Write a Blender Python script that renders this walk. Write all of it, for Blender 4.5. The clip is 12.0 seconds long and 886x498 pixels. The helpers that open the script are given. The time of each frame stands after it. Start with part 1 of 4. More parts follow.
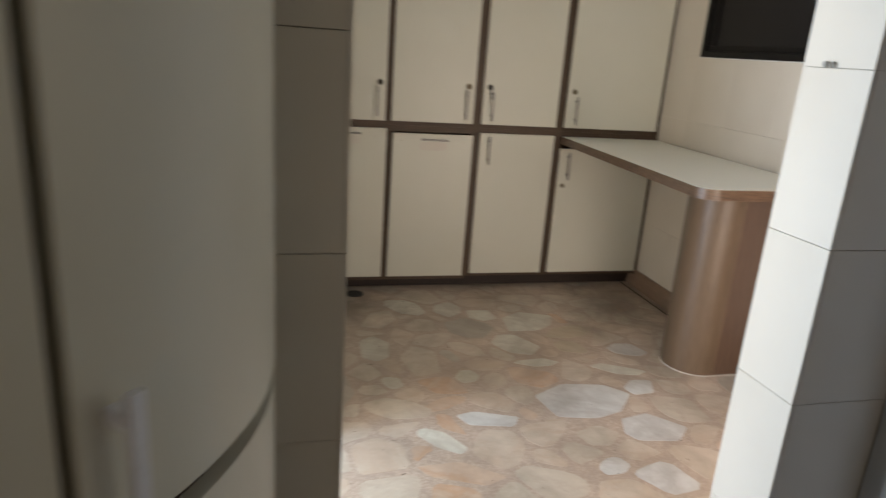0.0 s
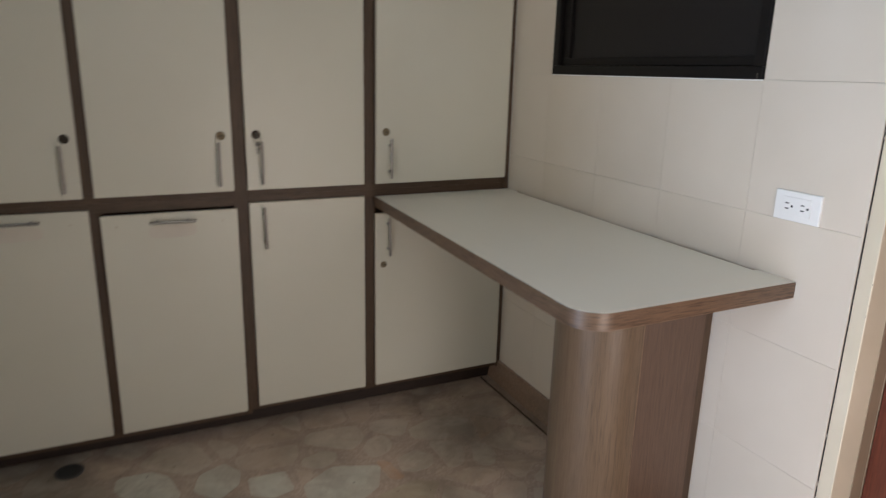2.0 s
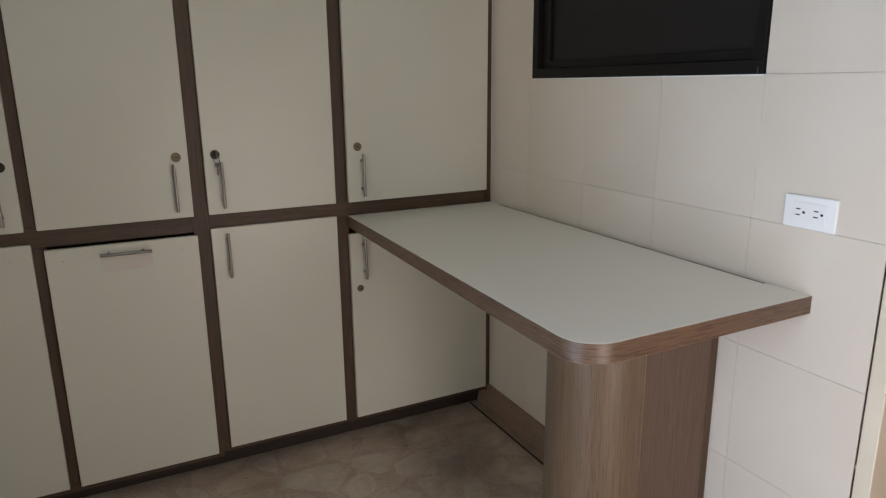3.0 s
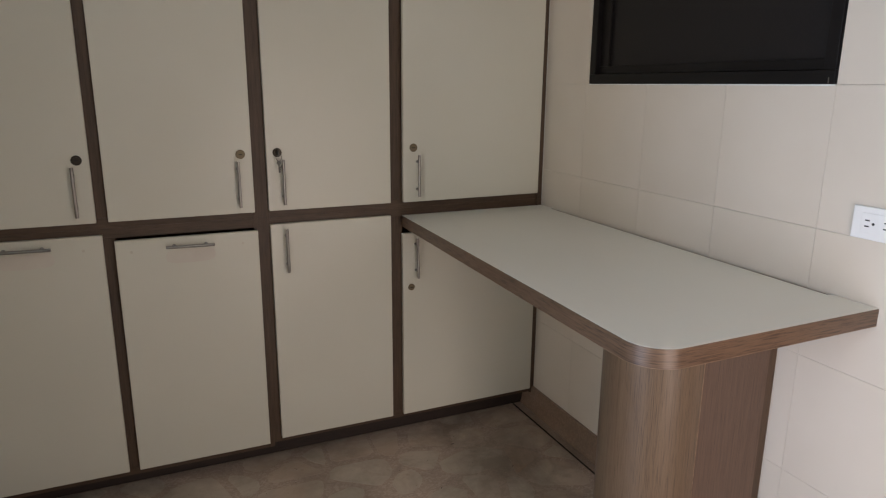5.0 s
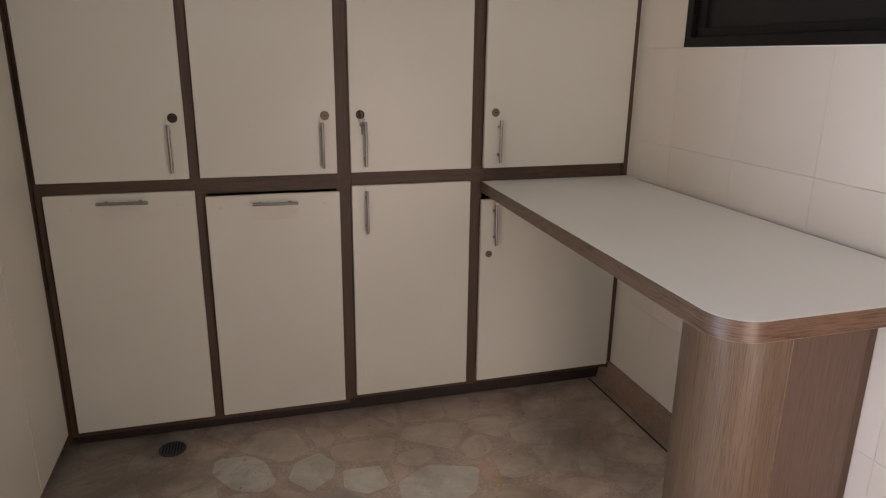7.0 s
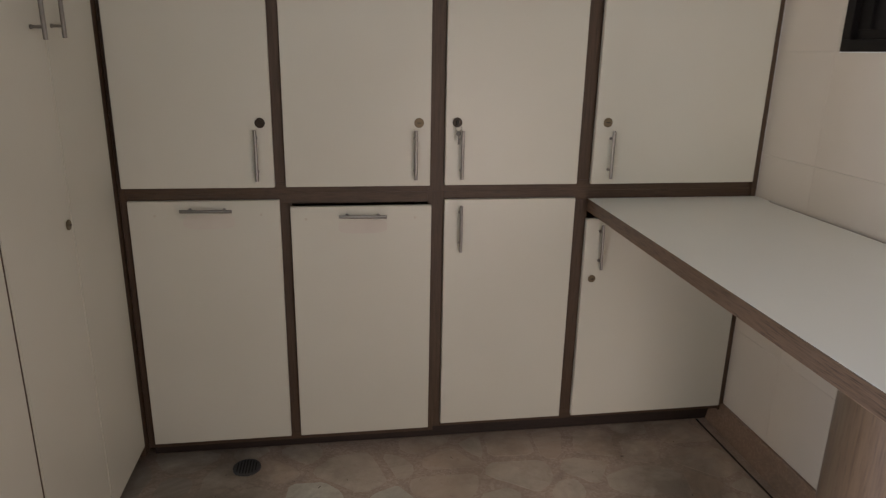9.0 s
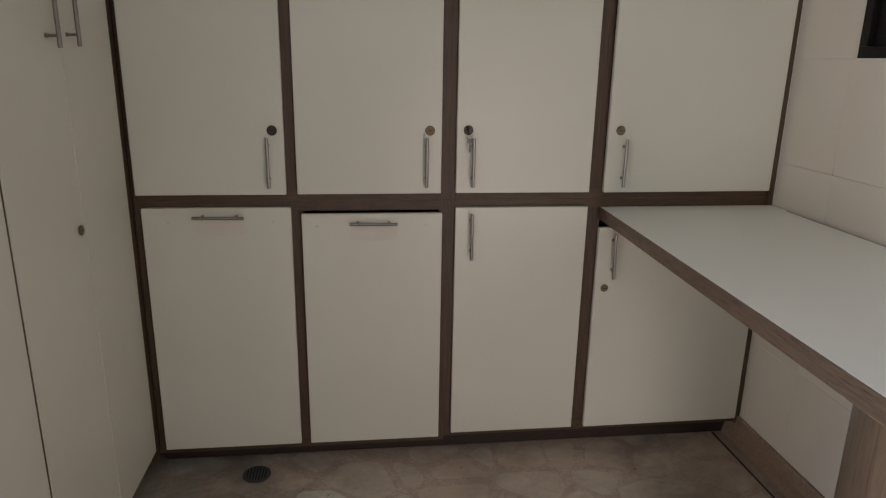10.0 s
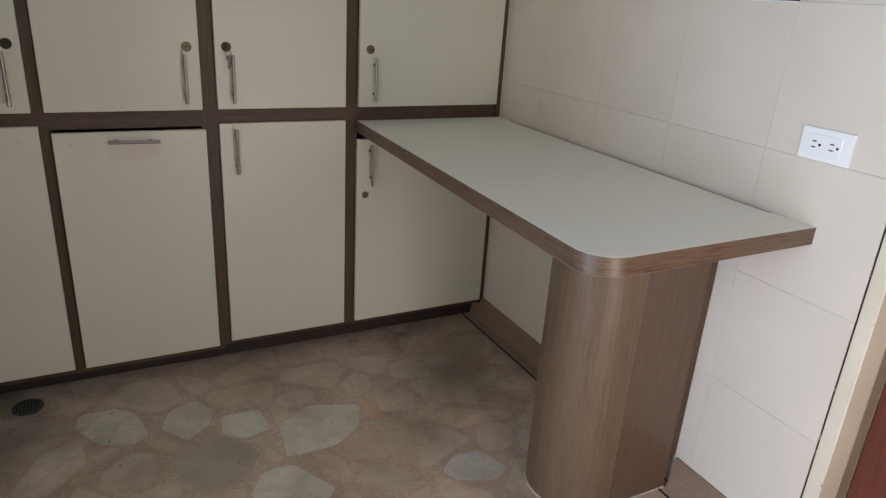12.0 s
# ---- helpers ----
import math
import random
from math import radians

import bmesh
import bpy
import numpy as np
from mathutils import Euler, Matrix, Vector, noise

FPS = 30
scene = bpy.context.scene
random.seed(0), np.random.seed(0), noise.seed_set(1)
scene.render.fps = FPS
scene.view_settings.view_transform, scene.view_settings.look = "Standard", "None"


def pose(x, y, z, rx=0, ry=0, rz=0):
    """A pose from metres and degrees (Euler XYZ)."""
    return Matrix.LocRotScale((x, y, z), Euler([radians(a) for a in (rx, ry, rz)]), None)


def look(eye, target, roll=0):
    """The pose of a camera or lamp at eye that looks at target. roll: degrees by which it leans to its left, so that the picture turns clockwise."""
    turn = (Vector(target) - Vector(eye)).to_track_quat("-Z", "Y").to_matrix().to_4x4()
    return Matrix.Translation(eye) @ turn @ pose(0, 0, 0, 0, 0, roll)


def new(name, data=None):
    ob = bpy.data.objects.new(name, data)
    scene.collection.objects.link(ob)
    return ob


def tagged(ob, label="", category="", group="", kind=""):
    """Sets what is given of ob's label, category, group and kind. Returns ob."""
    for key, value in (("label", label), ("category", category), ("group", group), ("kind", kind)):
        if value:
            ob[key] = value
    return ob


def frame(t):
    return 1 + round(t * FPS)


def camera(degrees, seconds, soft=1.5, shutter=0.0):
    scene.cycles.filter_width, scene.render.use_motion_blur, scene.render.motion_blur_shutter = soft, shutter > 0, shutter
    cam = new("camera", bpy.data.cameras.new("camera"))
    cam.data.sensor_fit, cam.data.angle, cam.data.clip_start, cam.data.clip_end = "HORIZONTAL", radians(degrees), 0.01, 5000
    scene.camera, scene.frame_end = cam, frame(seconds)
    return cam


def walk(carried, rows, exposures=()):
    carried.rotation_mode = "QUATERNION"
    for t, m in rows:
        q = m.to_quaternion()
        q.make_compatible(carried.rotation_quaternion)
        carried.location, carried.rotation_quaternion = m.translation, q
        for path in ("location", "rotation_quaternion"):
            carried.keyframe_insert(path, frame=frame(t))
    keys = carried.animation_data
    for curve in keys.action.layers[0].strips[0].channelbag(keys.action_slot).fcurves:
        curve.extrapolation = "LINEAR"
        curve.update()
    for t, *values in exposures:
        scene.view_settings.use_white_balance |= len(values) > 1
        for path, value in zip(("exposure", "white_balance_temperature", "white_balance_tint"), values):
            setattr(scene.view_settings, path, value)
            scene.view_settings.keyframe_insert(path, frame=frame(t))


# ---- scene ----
cam = camera(67.3, 12.0, soft=1.2, shutter=0.5)
PATH = [
    (0, (-2.07, -3.342, 1.273), (-1.579, -1.491, 0.696), 4.1),
    (0.3, (-1.997, -3.22, 1.278), (-1.337, -1.435, 0.662), 3.4),
    (0.5, (-1.933, -3.141, 1.262), (-1.216, -1.387, 0.623), 3.3),
    (0.6, (-1.886, -3.105, 1.257), (-1.161, -1.356, 0.614), 3.3),
    (0.8, (-1.775, -3.005, 1.26), (-1.048, -1.257, 0.615), 3.2),
    (1, (-1.689, -2.897, 1.282), (-0.968, -1.144, 0.641), 3.4),
    (1.2, (-1.629, -2.764, 1.283), (-0.92, -1.005, 0.649), 3.5),
    (1.5, (-1.55, -2.556, 1.288), (-0.84, -0.784, 0.691), 3.2),
    (2, (-1.388, -2.326, 1.319), (-0.558, -0.582, 0.803), 1.4),
    (2.5, (-1.277, -2.225, 1.313), (-0.41, -0.488, 0.833), -0.7),
    (4.3, (-1.378, -2.158, 1.292), (-0.506, -0.428, 0.794), 0.0),
    (4.5, (-1.38, -2.16, 1.306), (-0.543, -0.411, 0.814), 0.2),
    (5, (-1.371, -2.178, 1.31), (-0.586, -0.402, 0.832), 0.4),
    (5.5, (-1.383, -2.197, 1.308), (-0.65, -0.398, 0.835), 0.7),
    (6, (-1.386, -2.194, 1.293), (-0.763, -0.356, 0.809), 0.8),
    (6.5, (-1.364, -2.189, 1.284), (-0.796, -0.342, 0.768), 0.9),
    (7, (-1.346, -2.183, 1.278), (-0.806, -0.339, 0.725), 0.7),
    (7.5, (-1.339, -2.173, 1.283), (-0.851, -0.322, 0.704), 0.5),
    (7.7, (-1.338, -2.166, 1.281), (-0.881, -0.31, 0.695), 0.2),
    (9.3, (-1.331, -1.952, 1.3), (-1.073, -0.049, 0.742), 1.0),
    (9.5, (-1.306, -1.954, 1.291), (-1.066, -0.044, 0.745), 0.8),
    (10, (-1.307, -1.968, 1.291), (-1.07, -0.058, 0.749), 1.0),
    (10.5, (-1.284, -2.044, 1.29), (-0.924, -0.15, 0.761), 3.6),
    (11, (-1.397, -2.059, 1.323), (-0.644, -0.331, 0.655), 4.3),
    (11.5, (-1.375, -2.173, 1.293), (-0.468, -0.532, 0.598), 4.0),
    (12, (-1.365, -2.179, 1.284), (-0.484, -0.531, 0.572), 3.7),
]
EXPOSURES = [
    (0, -0.63, 6628, 15.3), (1, -1.18, 6354, 15.1), (2, -0.9, 6187, 16.7), (2.5, -0.95, 6102, 16.4), (5, -0.89, 6277, 19.7),
    (7, -0.78, 6491, 26.4), (9.5, -0.8, 6194, 20.4), (10.5, -0.81, 5947, 18.5), (11.5, -0.76, 5789, 18.0), (12, -0.82, 6027, 16.4)]
walk(cam, [(t, look(eye, target, roll)) for t, eye, target, roll in PATH], EXPOSURES)
CEIL = 2.45

# ---- world, sky light and lamps ----
world = bpy.data.worlds.new("sky")
scene.world = world
world.use_nodes = True
wn = world.node_tree.nodes
sky = wn.new("ShaderNodeTexSky")
sky.sky_type, sky.sun_disc = "NISHITA", False
sky.sun_elevation, sky.sun_rotation = radians(45), radians(200)
world.node_tree.links.new(sky.outputs[0], wn["Background"].inputs["Color"])
wn["Background"].inputs["Strength"].default_value = 0.06
SUN, PATIO, PATIO_FILL, HALL_FILL, HIGH_FILL, OUTER_FILL, LOW_FILL = 0.15, 76.0, 25.0, 2.8, 7.5, 3.5, 18.0
sun = new("sun", bpy.data.lights.new("sun", "SUN"))
sun.data.energy, sun.data.angle, sun.data.color = SUN, radians(10), (1.0, 0.96, 0.9)
sun.matrix_world = look((0, 0, 10), (3, 4, 0))


def area_lamp(name, eye, target, w, h, watts, colour):
    """A rectangular area lamp; all but the patio's sky light are added fills."""
    lamp = new(name, bpy.data.lights.new(name, "AREA"))
    lamp.data.shape, lamp.data.size, lamp.data.size_y = "RECTANGLE", w, h
    lamp.data.energy, lamp.data.color = watts, colour
    lamp.matrix_world = look(eye, target)
    return lamp


area_lamp("patio_light", (-3.15, -1.72, 0.85), (0.0, -1.68, 0.80), 0.6, 1.55, PATIO, (0.50, 0.745, 1.0))
# added warm fill from the patio side, for the table and inner doors
area_lamp("patio_fill_light", (-2.63, -2.03, 1.02), (0.0, -2.03, 0.95), 0.38, 1.6, PATIO_FILL, (1.0, 0.90, 0.74))
# added fill in the outer room, unseen, for the curved cupboard
area_lamp("hall_fill_light", (-0.79, -3.35, 1.45), (-2.3, -3.2, 1.30), 0.7, 1.1, HALL_FILL, (1.0, 0.90, 0.66))
# added fill high over the passage, unseen, to brighten the cupboard fronts
area_lamp("high_fill_light", (-1.20, -2.262, 2.29), (-1.05, -0.4, 1.0), 1.2, 0.24, HIGH_FILL, (0.84, 0.97, 0.90))
# added low fill, unseen, to reach the doors under the table
area_lamp("low_fill_light", (-0.58, -2.255, 0.68), (-0.46, 0.0, 0.68), 0.40, 1.15, LOW_FILL, (1.0, 0.86, 0.72))
# added warm fill in the outer room, aimed through the passage
area_lamp("outer_fill_light", (-2.93, -4.6, 1.05), (-0.55, -0.3, 0.70), 1.2, 1.0, OUTER_FILL, (1.0, 0.80, 0.58))


# ---- materials ----
def nodes_of(name, rough=0.5, metal=0.0, coat=0.0):
    m = bpy.data.materials.new(name)
    m.use_nodes = True
    nt = m.node_tree
    b = nt.nodes["Principled BSDF"]
    b.inputs["Roughness"].default_value, b.inputs["Metallic"].default_value = rough, metal
    b.inputs["Coat Weight"].default_value = coat
    return m, nt, b


def coords(nt, scale=(1, 1, 1), spread=0.0):
    """Object coordinates, scaled; each piece shifted by its own random number."""
    tc, mp = nt.nodes.new("ShaderNodeTexCoord"), nt.nodes.new("ShaderNodeMapping")
    mp.inputs["Scale"].default_value = scale
    nt.links.new(tc.outputs["Object"], mp.inputs["Vector"])
    if spread:
        oi, mul = nt.nodes.new("ShaderNodeObjectInfo"), nt.nodes.new("ShaderNodeVectorMath")
        mul.operation = "SCALE"
        mul.inputs[0].default_value = (spread, spread * 1.7, spread * 0.6)
        nt.links.new(oi.outputs["Random"], mul.inputs["Scale"])
        nt.links.new(mul.outputs[0], mp.inputs["Location"])
    return mp.outputs[0]


def noise_node(nt, vec, scale, detail=4.0, rough=0.55, distort=0.0):
    n = nt.nodes.new("ShaderNodeTexNoise")
    n.inputs["Scale"].default_value, n.inputs["Detail"].default_value = scale, detail
    n.inputs["Roughness"].default_value, n.inputs["Distortion"].default_value = rough, distort
    nt.links.new(vec, n.inputs["Vector"])
    return n.outputs["Fac"]


def ramp(nt, fac, stops):
    r = nt.nodes.new("ShaderNodeValToRGB")
    while len(r.color_ramp.elements) < len(stops):
        r.color_ramp.elements.new(0.5)
    for e, (p, c) in zip(r.color_ramp.elements, stops):
        e.position, e.color = p, (*c, 1)
    nt.links.new(fac, r.inputs[0])
    return r.outputs[0]


def mix(nt, fac, a, b, kind="MIX"):
    m = nt.nodes.new("ShaderNodeMix")
    m.data_type, m.blend_type = "RGBA", kind
    for sock, v in ((m.inputs[0], fac), (m.inputs[6], a), (m.inputs[7], b)):
        if isinstance(v, (int, float)):
            sock.default_value = v
        elif isinstance(v, tuple):
            sock.default_value = (*v, 1)
        else:
            nt.links.new(v, sock)
    return m.outputs[2]


def bump(nt, b, fac, strength, distance):
    n = nt.nodes.new("ShaderNodeBump")
    n.inputs["Strength"].default_value, n.inputs["Distance"].default_value = strength, distance
    nt.links.new(fac, n.inputs["Height"])
    nt.links.new(n.outputs[0], b.inputs["Normal"])


def rough_from(nt, b, fac, lo, hi):
    m = nt.nodes.new("ShaderNodeMapRange")
    m.inputs["To Min"].default_value, m.inputs["To Max"].default_value = lo, hi
    nt.links.new(fac, m.inputs["Value"])
    nt.links.new(m.outputs[0], b.inputs["Roughness"])


def painted(name, a, b2, rough=0.45, scale=2.2, grain=220.0, relief=0.05, spread=0.0, dirt=None, dirt_at=0.66):
    """A nearly plain surface: broad mottling, fine grain, faint soiling."""
    m, nt, b = nodes_of(name, rough)
    vec = coords(nt, spread=spread)
    broad, fine = noise_node(nt, vec, scale, 3), noise_node(nt, vec, grain, 2)
    col = ramp(nt, broad, ((0.3, a), (0.7, b2)))
    if dirt:
        spots = noise_node(nt, vec, 7.0, 8, 0.7)
        col = mix(nt, ramp(nt, spots, ((dirt_at, (0, 0, 0)), (dirt_at + 0.14, (0.5, 0.5, 0.5)))), col, dirt)
    nt.links.new(col, b.inputs["Base Color"])
    rough_from(nt, b, broad, rough - 0.06, rough + 0.08)
    bump(nt, b, fine, relief, 0.0006)
    return m


def wood(name, dark, light, rough=0.42, fine=420.0, along="Z", grain=0.5):
    """Wood-print laminate with long fibres."""
    m, nt, b = nodes_of(name, rough)
    s = {"Z": (fine, fine, 14.0), "X": (22.0, fine, fine), "Y": (22.0, 22.0, fine)}[along]
    s2 = tuple(k * 0.2 for k in s)
    f1 = noise_node(nt, coords(nt, s), 1.0, 3, 0.6)
    f2 = noise_node(nt, coords(nt, s2), 1.0, 4, 0.6, 0.25)
    col = ramp(nt, f2, ((0.28, dark), (0.72, light)))
    col = mix(nt, ramp(nt, f1, ((0.46, (0, 0, 0)), (0.68, (0.5, 0.5, 0.5)))), col, tuple(min(1, c * 1.3) for c in light))
    col = mix(nt, ramp(nt, f1, ((0.30, (0.4 + 0.6 * grain,) * 3), (0.38 + 0.1 * grain, (0, 0, 0)))), col, tuple(c * (0.8 - 0.4 * grain) for c in dark))
    nt.links.new(col, b.inputs["Base Color"])
    bump(nt, b, f1, 0.06 + 0.2 * grain, 0.0005)
    return m


def grime_and_shade(nt, col, dark, amount=0.6):
    """Worn-in floor dirt in broad patches, by place in the room. Two patches also hold shade."""
    geo = nt.nodes.new("ShaderNodeNewGeometry")
    n1, n2 = noise_node(nt, geo.outputs["Position"], 2.6, 7, 0.68, 0.5), noise_node(nt, geo.outputs["Position"], 22.0, 5, 0.7)
    col = mix(nt, ramp(nt, n1, ((0.40, (0, 0, 0)), (0.66, (amount,) * 3))), col, dark)
    # dirt and shade painted into two places: beside the drain, under the table
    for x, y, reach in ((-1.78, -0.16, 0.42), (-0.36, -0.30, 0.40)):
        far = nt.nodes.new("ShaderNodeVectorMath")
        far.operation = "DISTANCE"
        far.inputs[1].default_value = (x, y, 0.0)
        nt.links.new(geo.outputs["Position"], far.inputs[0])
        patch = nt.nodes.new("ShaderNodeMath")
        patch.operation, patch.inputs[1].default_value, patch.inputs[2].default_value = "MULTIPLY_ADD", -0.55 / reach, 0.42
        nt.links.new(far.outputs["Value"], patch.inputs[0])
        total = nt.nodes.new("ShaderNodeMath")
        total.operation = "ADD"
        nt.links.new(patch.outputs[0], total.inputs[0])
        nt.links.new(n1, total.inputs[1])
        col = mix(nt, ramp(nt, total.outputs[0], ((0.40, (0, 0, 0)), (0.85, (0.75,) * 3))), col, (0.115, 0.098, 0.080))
    return mix(nt, ramp(nt, n2, ((0.62, (0, 0, 0)), (0.78, (amount * 0.7,) * 3))), col, dark)


def marble(name, a, b2, vein, rough=0.34):
    """Polished, worn marble slab with veins."""
    m, nt, b = nodes_of(name, rough)
    vec = coords(nt, spread=9.0)
    n1, n2 = noise_node(nt, vec, 6.0, 6, 0.6, 0.3), noise_node(nt, vec, 3.2, 7, 0.65, 0.7)
    n3 = noise_node(nt, vec, 60.0, 4, 0.7)
    col = ramp(nt, n1, ((0.3, a), (0.7, b2)))
    col = mix(nt, ramp(nt, n2, ((0.44, (0, 0, 0)), (0.505, (0.45, 0.45, 0.45)), (0.58, (0, 0, 0)))), col, vein)
    col = mix(nt, ramp(nt, n3, ((0.62, (0, 0, 0)), (0.78, (0.4, 0.4, 0.4)))), col, tuple(c * 0.55 for c in vein))
    col = grime_and_shade(nt, col, (0.16, 0.125, 0.09), 0.52)
    nt.links.new(col, b.inputs["Base Color"])
    rough_from(nt, b, n1, rough - 0.05, rough + 0.16)
    bump(nt, b, n3, 0.05, 0.0006)
    return m


def terrazzo(name, base, chip, dark, rough=0.4):
    m, nt, b = nodes_of(name, rough)
    vec = coords(nt)
    broad = noise_node(nt, vec, 3.0, 5, 0.6)
    v = nt.nodes.new("ShaderNodeTexVoronoi")
    v.inputs["Scale"].default_value = 160
    nt.links.new(vec, v.inputs["Vector"])
    sep = nt.nodes.new("ShaderNodeSeparateColor")
    nt.links.new(v.outputs["Color"], sep.inputs[0])
    col = ramp(nt, sep.outputs[0], ((0.25, tuple(c * 0.9 for c in base)), (0.5, base), (0.9, chip)))
    col = grime_and_shade(nt, mix(nt, ramp(nt, broad, ((0.45, (0, 0, 0)), (0.75, (0.7, 0.7, 0.7)))), col, dark), (0.16, 0.125, 0.09), 0.52)
    nt.links.new(col, b.inputs["Base Color"])
    bump(nt, b, broad, 0.1, 0.002)
    return m


def plain(name, colour, rough=0.5, metal=0.0, vary=0.12, gloss=0.5):
    m, nt, b = nodes_of(name, rough, metal)
    b.inputs["Specular IOR Level"].default_value = gloss
    n = noise_node(nt, coords(nt), 90, 3)
    nt.links.new(ramp(nt, n, ((0.3, tuple(c * (1 - vary) for c in colour)), (0.7, colour))), b.inputs["Base Color"])
    rough_from(nt, b, n, max(0.02, rough - 0.05), rough + 0.08)
    return m


CREAM = painted("cream_laminate", (0.575, 0.56, 0.475), (0.615, 0.60, 0.515), 0.36, 1.6, 260, 0.04, spread=5.0, dirt=(0.42, 0.35, 0.26), dirt_at=0.7)
FRAME = wood("brown_laminate", (0.052, 0.0295, 0.016), (0.080, 0.048, 0.027), 0.55, 300)
FRAME_X = wood("brown_laminate_level", (0.052, 0.0295, 0.016), (0.080, 0.048, 0.027), 0.55, 300, "X")
OAK = wood("oak_laminate", (0.106, 0.068, 0.041), (0.144, 0.097, 0.060), 0.40, 640, grain=0.75)
# darker copy of the oak: the front panel's shade is in its colour
OAK_SHADED = wood("shaded_oak_laminate", (0.086, 0.050, 0.033), (0.114, 0.069, 0.046), 0.42, 640, grain=0.6)
OAK_X = wood("oak_banding_level", (0.088, 0.052, 0.031), (0.134, 0.083, 0.052), 0.40, 420, "Y", grain=1.0)
TOP = painted("white_worktop", (0.765, 0.76, 0.695), (0.795, 0.79, 0.725), 0.34, 2.0, 90, 0.0)
TILE = painted("cream_tile", (0.580, 0.530, 0.455), (0.620, 0.570, 0.495), 0.345, 3.0, 120, 0.03, spread=7.0)
GROUT = painted("grey_grout", (0.36, 0.32, 0.27), (0.46, 0.41, 0.35), 0.85, 9.0, 300, 0.2)
GROUT_EAST = painted("pale_grout", (0.38, 0.36, 0.33), (0.58, 0.54, 0.48), 0.85, 9.0, 300, 0.2)
DARK_GAP = plain("dark_joint", (0.02, 0.017, 0.014), 0.9)
PLASTER = painted("white_plaster", (0.68, 0.66, 0.62), (0.74, 0.72, 0.68), 0.7, 1.2, 90, 0.15)
BLUE_PAINT = painted("pale_blue_grey_paint", (0.40, 0.43, 0.47), (0.46, 0.49, 0.53), 0.5, 1.5, 90, 0.1)
DOOR_CREAM = painted("cream_gloss_paint", (0.56, 0.51, 0.40), (0.62, 0.57, 0.46), 0.35, 5.0, 120, 0.08, dirt=(0.2, 0.14, 0.09), dirt_at=0.66)
RED_WOOD = wood("red_brown_wood", (0.075, 0.017, 0.009), (0.125, 0.034, 0.017), 0.35, 120)
NICKEL = plain("dull_nickel", (0.13, 0.125, 0.115), 0.5, 0.8)
STOP_BROWN = painted("brown_strip_paint", (0.20, 0.15, 0.105), (0.27, 0.21, 0.15), 0.5, 5.0, 120, 0.1)
STEEL = plain("brushed_steel", (0.30, 0.285, 0.265), 0.30, 1.0)
BRASS = plain("aged_brass", (0.17, 0.13, 0.075), 0.5, 0.45)
BRONZE = plain("dark_bronze", (0.06, 0.05, 0.04), 0.45, 1.0)
DRAIN = plain("grey_cast_metal", (0.07, 0.07, 0.072), 0.6, 0.4)
BLACK = plain("black_aluminium", (0.005, 0.004, 0.004), 0.5, gloss=0.25)
GAP_BROWN = plain("gap_shade_brown", (0.045, 0.028, 0.018), 0.9, gloss=0.1)
WORN = painted("worn_laminate_edge", (0.13, 0.08, 0.05), (0.30, 0.20, 0.13), 0.5, 60.0, 300)
SLOT = plain("black_plastic_slot", (0.01, 0.01, 0.01), 0.8)
PLASTIC_CREAM = plain("cream_plastic", (0.57, 0.53, 0.44), 0.4)
SEAL = painted("soiled_sealant", (0.42, 0.38, 0.33), (0.66, 0.63, 0.58), 0.6, 30.0, 200)
PLASTIC = plain("white_plastic", (0.75, 0.76, 0.755), 0.3, vary=0.02)
ALUMINIUM = plain("brushed_aluminium", (0.80, 0.82, 0.88), 0.35, 0.1)
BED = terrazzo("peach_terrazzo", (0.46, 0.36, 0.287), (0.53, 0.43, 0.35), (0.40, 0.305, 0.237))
SKIRT = terrazzo("brown_terrazzo_skirting", (0.26, 0.172, 0.120), (0.31, 0.215, 0.155), (0.19, 0.12, 0.082), 0.3)
STONES = {
    "w": marble("white_marble", (0.55, 0.535, 0.45), (0.63, 0.615, 0.53), (0.43, 0.37, 0.31)),
    "b": marble("bluish_white_marble", (0.56, 0.555, 0.53), (0.65, 0.645, 0.62), (0.44, 0.40, 0.37)),
    "c": marble("cream_marble", (0.51, 0.44, 0.355), (0.57, 0.50, 0.41), (0.42, 0.33, 0.26)),
    "p": marble("peach_marble", (0.50, 0.41, 0.325), (0.56, 0.475, 0.385), (0.46, 0.33, 0.24)),
    "g": marble("greenish_grey_marble", (0.39, 0.345, 0.285), (0.45, 0.40, 0.34), (0.30, 0.26, 0.21)),
    "y": marble("yellowish_marble", (0.44, 0.37, 0.27), (0.50, 0.43, 0.33), (0.38, 0.30, 0.21)),
    "o": marble("orange_veined_marble", (0.50, 0.36, 0.26), (0.55, 0.43, 0.34), (0.46, 0.24, 0.11)),
}


# ---- mesh helpers ----
def box(bm, lo, hi, bevel=0.0, segments=2):
    """Adds a box between two corners, its edges rounded by bevel."""
    m = Matrix.Translation([(a + b) / 2 for a, b in zip(lo, hi)]) @ Matrix.Diagonal([abs(b - a) for a, b in zip(lo, hi)] + [1])
    made = bmesh.ops.create_cube(bm, size=1, matrix=m)["verts"]
    if bevel:
        edges = list({e for v in made for e in v.link_edges})
        bmesh.ops.bevel(bm, geom=edges, offset=bevel, segments=segments, affect="EDGES", profile=0.6)
    return bm


